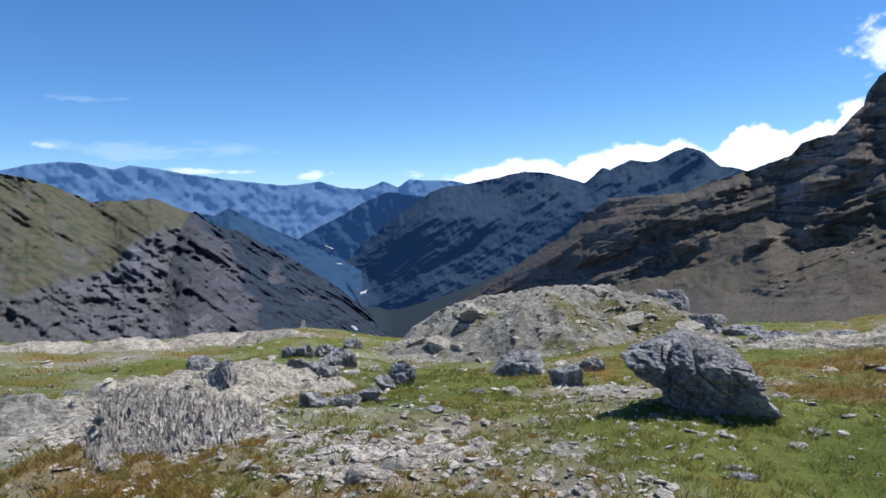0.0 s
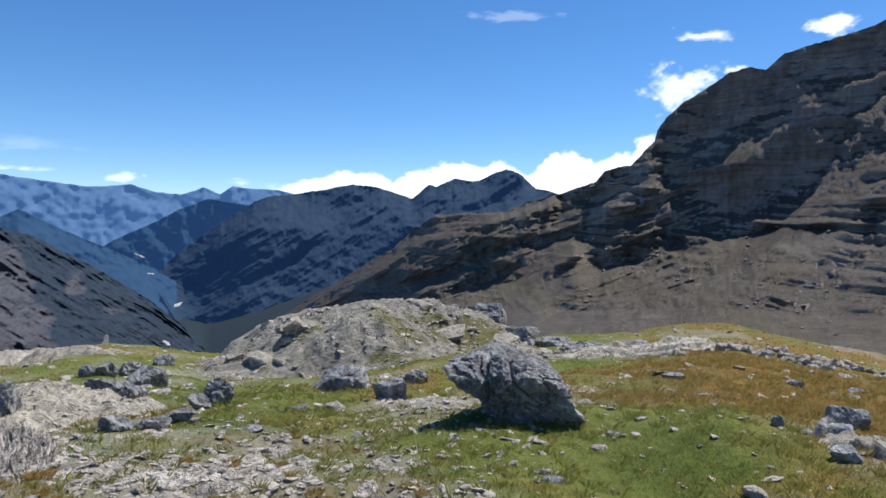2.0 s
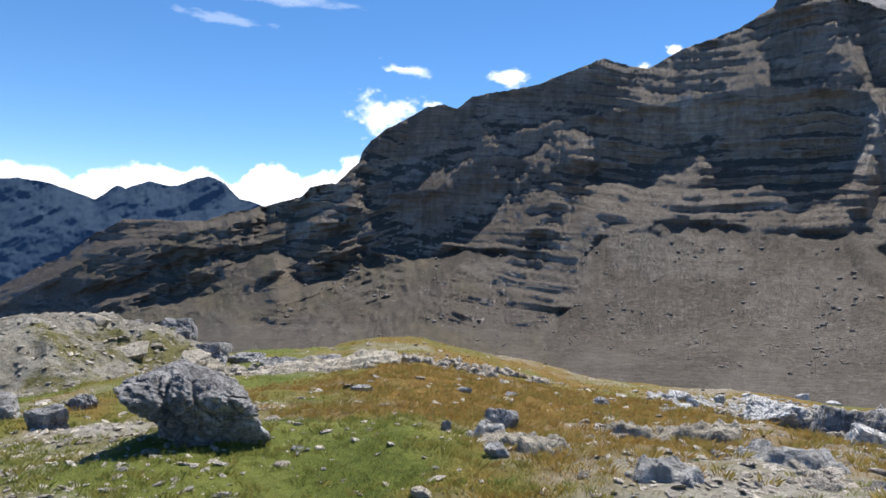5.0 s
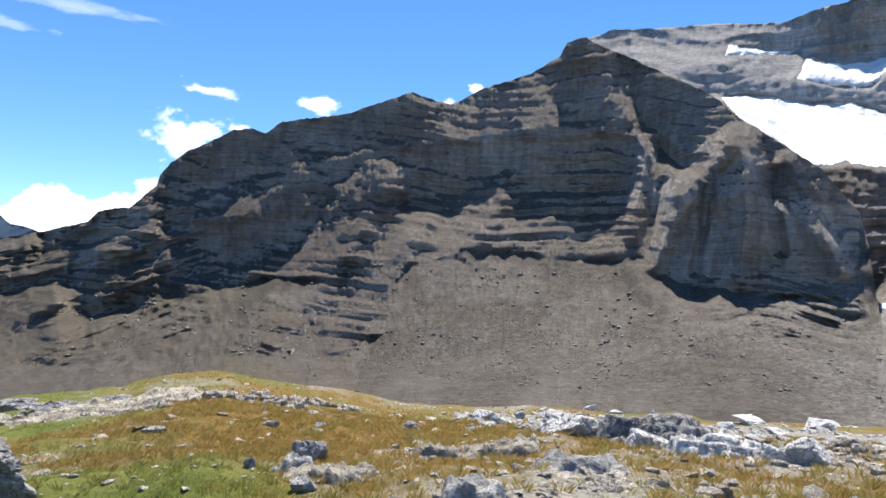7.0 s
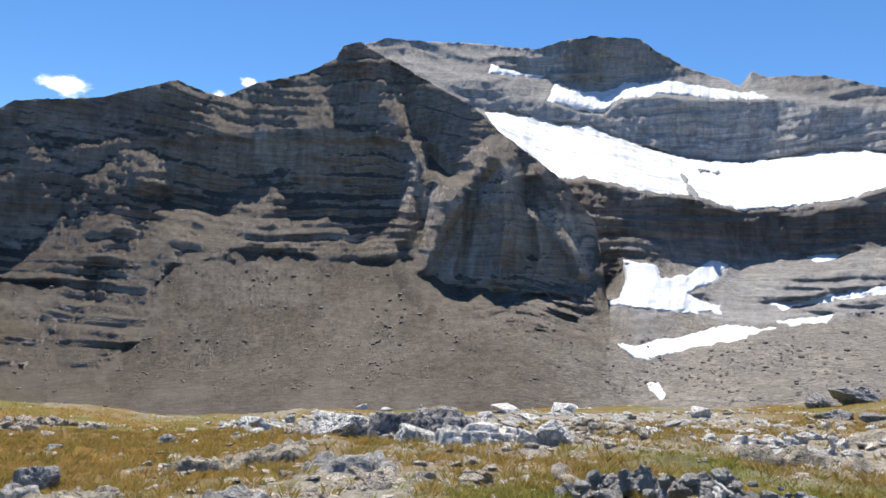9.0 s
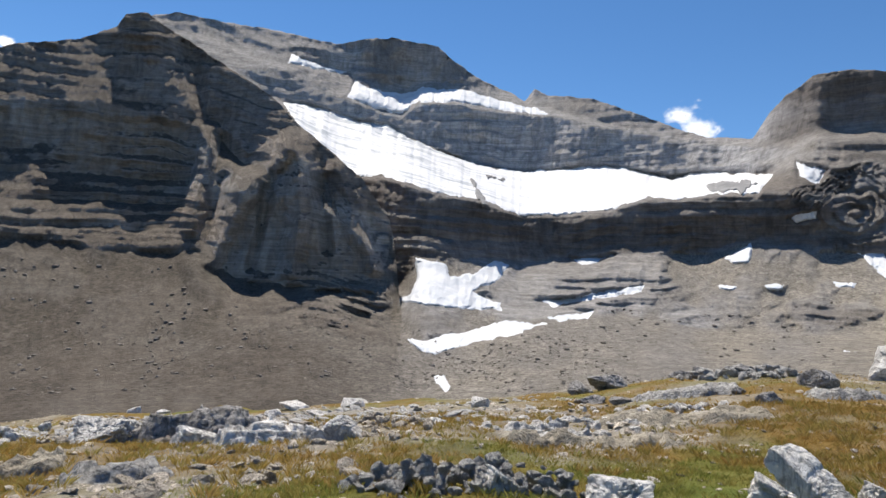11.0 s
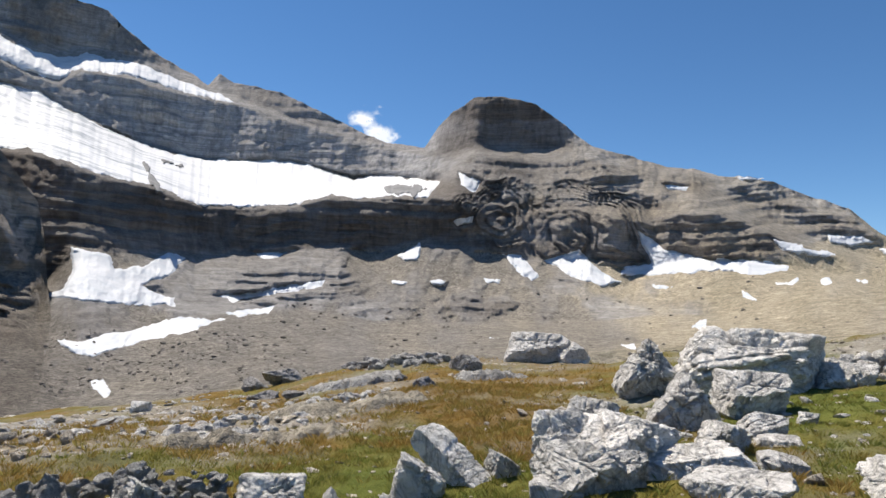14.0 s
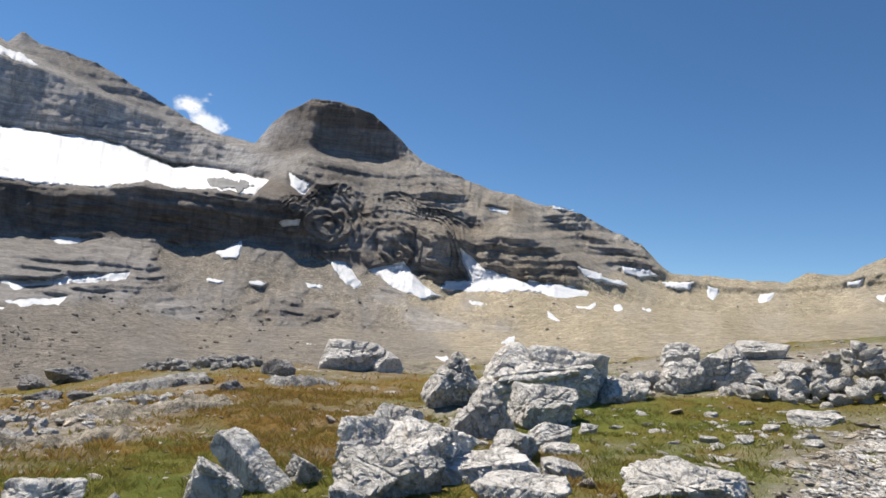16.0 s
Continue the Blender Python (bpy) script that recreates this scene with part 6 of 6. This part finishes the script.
tagged(stones_mesh("path_gravel", x, y, 0.025 + 0.06 * rng.uniform(size=len(x)) ** 2 + 0.008, rng, MAT_PALE), "pale grey gravel of a footpath", "gravel", kind="stuff")


# heaps of broken rock
def heap(name, label, spots, seed, n, size, kind=proto_pale):
    """A heap of broken stones: each stone is a part of it."""
    rng = np.random.RandomState(seed)
    cx, cy = np.mean([s[0] for s in spots]), np.mean([s[1] for s in spots])
    base = tagged(new(name), label, "stone heap")
    base.matrix_world = pose(cx, cy, rest(cx, cy))
    for k in range(n):
        sx, sy, sr, sh = spots[rng.randint(len(spots))]
        t, q = rng.uniform(0, 6.28), rng.uniform() ** 0.6
        x, y = sx + sr * q * math.cos(t), sy + sr * q * math.sin(t)
        s = size * (0.45 + 0.9 * rng.uniform() ** 1.5)
        z = rest(x, y) + sh * (1 - q) ** 0.8 * rng.uniform(0.45, 1.0) - 0.02
        ob = new("stone", kind[rng.randint(10)])
        ob.parent = base
        ob.matrix_world = pose(x, y, z, rng.uniform(-35, 35), rng.uniform(-35, 35), rng.uniform(0, 360)) @ Matrix.Diagonal((s, s, s, 1))
    return base


heap("rubble_heap", "heap of dark angular limestone rubble on the grass", [(4.85, 0.1, 0.3, 0.14), (4.75, -0.2, 0.4, 0.28), (4.7, -0.6, 0.4, 0.3), (4.55, -0.95, 0.35, 0.26), (5.1, -0.5, 0.4, 0.2)], 5, 300, 0.105, proto_sharp)
heap("flat_stones", "row of flat pale stones lying in short turf", [(5.3, 1.2, 0.35, 0.02), (5.6, 0.75, 0.35, 0.02), (5.1, 1.75, 0.35, 0.02), (5.5, 0.4, 0.25, 0.02)], 15, 46, 0.16, proto)
heap("stone_pile", "long pile of pale broken stones beside the path", [(3.5, -11.1, 0.7, 0.5), (3.0, -11.4, 0.8, 0.85), (2.5, -11.7, 0.8, 0.9), (2.0, -12.0, 0.8, 0.9), (4.0, -10.8, 0.6, 0.3)], 6, 300, 0.25, proto_pale)
heap("swale_rubble", "scattered pale broken stones along the swale", [(8.6, 2.4, 1.0, 0.12), (8.3, 1.0, 0.9, 0.14), (9.4, 0.2, 1.3, 0.1), (8.9, 3.6, 0.9, 0.1)], 7, 240, 0.14, proto)
heap("rise_rubble", "low wall of dark broken stones on the rise", [(19.5, -10.6, 0.9, 0.3), (20.5, -10.0, 0.9, 0.3), (22.5, -9.8, 1.0, 0.3)], 8, 90, 0.36, proto_grey)
heap("slope_rubble", "pale blocky rubble along the rim behind the boulders", [(6.9, -9.4, 0.8, 0.3), (6.4, -10.0, 0.8, 0.4), (5.9, -10.6, 0.8, 0.4), (5.5, -11.4, 0.9, 0.45), (7.4, -9.0, 0.7, 0.25), (7.0, -11.0, 1.2, 0.4)], 9, 280, 0.26)
heap("broken_blocks", "pale broken limestone blocks tumbled round the boulders", [(4.2, -5.3, 0.35, 0.08), (3.5, -4.4, 0.4, 0.08), (5.6, -7.6, 0.6, 0.2), (4.8, -5.2, 0.3, 0.1)], 12, 46, 0.15)
heap("rim_rubble", "band of pale pinkish broken stones along the meadow's edge", [(6.0, 13.0, 1.2, 0.1), (7.3, 12.0, 1.4, 0.1), (8.6, 10.9, 1.2, 0.08), (9.8, 10.0, 1.2, 0.06)], 16, 200, 0.24, proto)
heap("stony_strip", "strip of pale broken stones lying in ochre grass", [(9.4, -2.4, 0.9, 0.05), (9.9, -3.2, 0.9, 0.05), (8.6, -1.6, 0.8, 0.05), (10.8, -4.3, 0.9, 0.05), (12.0, -4.2, 1.2, 0.06)], 14, 190, 0.2)


# ---- grass ----
def grass_material(name="grass_blades", dry=((0.27, 0.155, 0.038), (0.46, 0.31, 0.1))):
    k = Mat(name, 0.7, 0.2)
    green = k.mix(k.island(), (0.14, 0.18, 0.038), (0.33, 0.34, 0.1))
    straw = k.mix(k.island(), *dry)
    c = k.mix(k.attr("ochre"), green, straw)
    front, through_leaf, both = (k.t.nodes.new("ShaderNode" + n) for n in ("BsdfDiffuse", "BsdfTranslucent", "MixShader"))
    both.inputs[0].default_value = 0.45
    for n, socket in ((front, 1), (through_leaf, 2)):
        k.link(c, n.inputs["Color"])
        k.link(n.outputs[0], both.inputs[socket])
    k.link(both.outputs[0], k.t.nodes["Material Output"].inputs[0])
    return k.m


def grass(n, a0, a1, r0, r1, seed, tall, wide, label):
    def want(x, y):
        return np.clip(1.15 - 1.5 * stony_at(x, y), 0, 1) ** 1.3
    x, y, rng = scatter(n, a0, a1, r0, r1, seed, want, 0.8)
    m = len(x)
    o = np.clip(ochre_at(x, y) + rng.normal(0, 0.12, m), 0, 1)
    clump = fbm(np.stack([x, y, 0 * x], -1) / 0.3, 3, 0.6)
    o = np.clip(o + 0.25 * fbm(np.stack([x, y, 0 * x + 5], -1) / 0.22, 2), 0, 1)
    h = tall * rng.uniform(0.45, 1.1, m) * (0.7 + 0.6 * o) * np.clip(1 + 0.9 * clump, 0.3, 2.4)
    z = ground_height(x, y) - 0.005
    t = rng.uniform(0, 6.28, m)
    bx, by = np.cos(t) * wide * 0.5, np.sin(t) * wide * 0.5
    lx, ly = rng.normal(0, 0.45, (2, m)) * h
    p = np.stack([np.stack([x - bx, y - by, z], -1), np.stack([x + bx, y + by, z], -1),
                  np.stack([x + 0.4 * lx + bx * 0.7, y + 0.4 * ly + by * 0.7, z + 0.62 * h], -1), np.stack([x + lx, y + ly, z + h], -1)], 1)
    i = np.arange(m)[:, None] * 4
    tris = np.concatenate([i + [0, 1, 2], i + [0, 2, 3]])
    ob = new("grass", tri_mesh("grass", p.reshape(-1, 3), tris, MAT_GRASS, attrs={"ochre": np.repeat(o, 4)}))
    return tagged(ob, label, "grass", kind="stuff")


MAT_GRASS = grass_material()
grass(170000, -37, 172, 2.6, 7.0, 90, 0.036, 0.005, "short green and ochre alpine grass")
grass(150000, -37, 172, 6.2, 13.0, 92, 0.038, 0.008, "short green and ochre alpine grass")
grass(70000, -37, 172, 12.0, 27.0, 91, 0.055, 0.015, "ochre alpine grass over the meadow")


def tufts(n, blades, a0, a1, r0, r1, seed, label, tall=(0.03, 0.07), green=False):
    """Taller tussocks of straw-coloured grass."""
    def want(x, y):
        dry = ochre_at(x, y) * 1.5 - 0.45
        return np.clip(0.75 - dry if green else dry, 0, 1) * np.clip(1.1 - stony_at(x, y), 0.1, 1)
    cx, cy, rng = scatter(n, a0, a1, r0, r1, seed, want)
    m = len(cx) * blades
    size = np.repeat(rng.uniform(*tall, len(cx)), blades)
    t, q = rng.uniform(0, 6.28, m), np.sqrt(rng.uniform(size=m))
    x, y = np.repeat(cx, blades) + size * 0.6 * q * np.cos(t), np.repeat(cy, blades) + size * 0.6 * q * np.sin(t)
    h = size * rng.uniform(0.5, 1.1, m)
    z = ground_height(x, y) - 0.01
    lx, ly = h * (0.6 * q * np.cos(t) + rng.normal(0.1, 0.25, m)), h * (0.6 * q * np.sin(t) + rng.normal(0, 0.25, m))
    b = rng.uniform(0, 6.28, m)
    bx, by = np.cos(b) * 0.0018, np.sin(b) * 0.0018
    p = np.stack([np.stack([x - bx, y - by, z], -1), np.stack([x + bx, y + by, z], -1),
                  np.stack([x + 0.4 * lx + bx * 0.7, y + 0.4 * ly + by * 0.7, z + 0.62 * h], -1), np.stack([x + lx, y + ly, z + h], -1)], 1)
    i = np.arange(m)[:, None] * 4
    tris = np.concatenate([i + [0, 1, 2], i + [0, 2, 3]])
    o = np.repeat(rng.uniform(0.0, 0.55, len(cx)) ** 1.5 if green else rng.uniform(0.4, 1.0, len(cx)), blades)
    ob = new("grass_tufts", tri_mesh("grass_tufts", p.reshape(-1, 3), tris, MAT_STRAW, attrs={"ochre": np.repeat(o, 4)}))
    return tagged(ob, label, "grass", kind="stuff")


MAT_STRAW = grass_material("straw_blades", ((0.32, 0.19, 0.055), (0.52, 0.36, 0.14)))
tufts(1500, 110, -37, 40, 2.8, 6.0, 95, "straw-coloured grass tussocks among stones")
tufts(7000, 34, 24, 150, 4.5, 13.0, 96, "ochre grass tussocks over the meadow", (0.045, 0.1))
tufts(5200, 30, -36, 172, 3.0, 9.5, 97, "green grass tussocks in short turf", (0.035, 0.075), True)


# ---- blocks strewn over the far scree and moraine ----
def scree_blocks(massif, spots, seed, label):
    """Fallen blocks lying on a slope, in patches given as bearing, height angle, spread and count."""
    rng = np.random.RandomState(seed)
    a, el = [], []
    for ca, ce, wa, we, n in spots:
        a.append(ca + wa * rng.uniform(-1, 1, n))
        el.append(ce + we * rng.uniform(-1, 1, n))
    a, el = np.concatenate(a), np.concatenate(el)
    patch = fbm(np.stack([a * 0.6, el * 1.1, np.full(len(a), 3.0)], -1), 4, 0.6)
    keep = rng.uniform(size=len(a)) < smooth(-0.7, 0.4, patch)
    a, el = a[keep], el[keep]
    d = massif.depth(a, el)
    size = d * np.radians(0.03 + 0.4 * rng.uniform(size=len(a)) ** 7)
    u, f = ICO[1]
    n, m = len(a), len(u)
    c = rays(a, el) * (d - 0.15 * size)[:, None] + CENTRE
    shape = u[None] * (1 + 0.3 * rng.uniform(-1, 1, (n, m, 1))) * (size[:, None] * np.stack([rng.uniform(0.35, 0.65, n)] * 2 + [rng.uniform(0.25, 0.5, n)], -1))[:, None]
    tris = (f[None] + (np.arange(n) * m)[:, None, None]).reshape(-1, 3)
    ob = new("scree_blocks", tri_mesh("scree_blocks", (shape + c[:, None]).reshape(-1, 3), tris, MAT_BLOCK))
    return tagged(ob, label, "rubble", kind="stuff")


MAT_BLOCK = limestone("scree_block", (0.15, 0.132, 0.115), (0.34, 0.3, 0.265), (0.1, 0.095, 0.09), 0.3, 0.05)
scree_blocks(main_massif, [(60, -3, 12, 5, 1400), (35, -3, 10, 3.5, 900), (78, -4, 9, 3, 1500), (50, -6, 20, 2, 800)], 61, "dark fallen blocks strewn over brown scree")
scree_blocks(high_wall, [(96, -5, 10, 2.5, 2600), (112, -3, 10, 3, 1700), (128, -1, 10, 2.5, 500), (150, 2, 14, 2.5, 400)], 62, "fallen blocks strewn over the grey moraine")
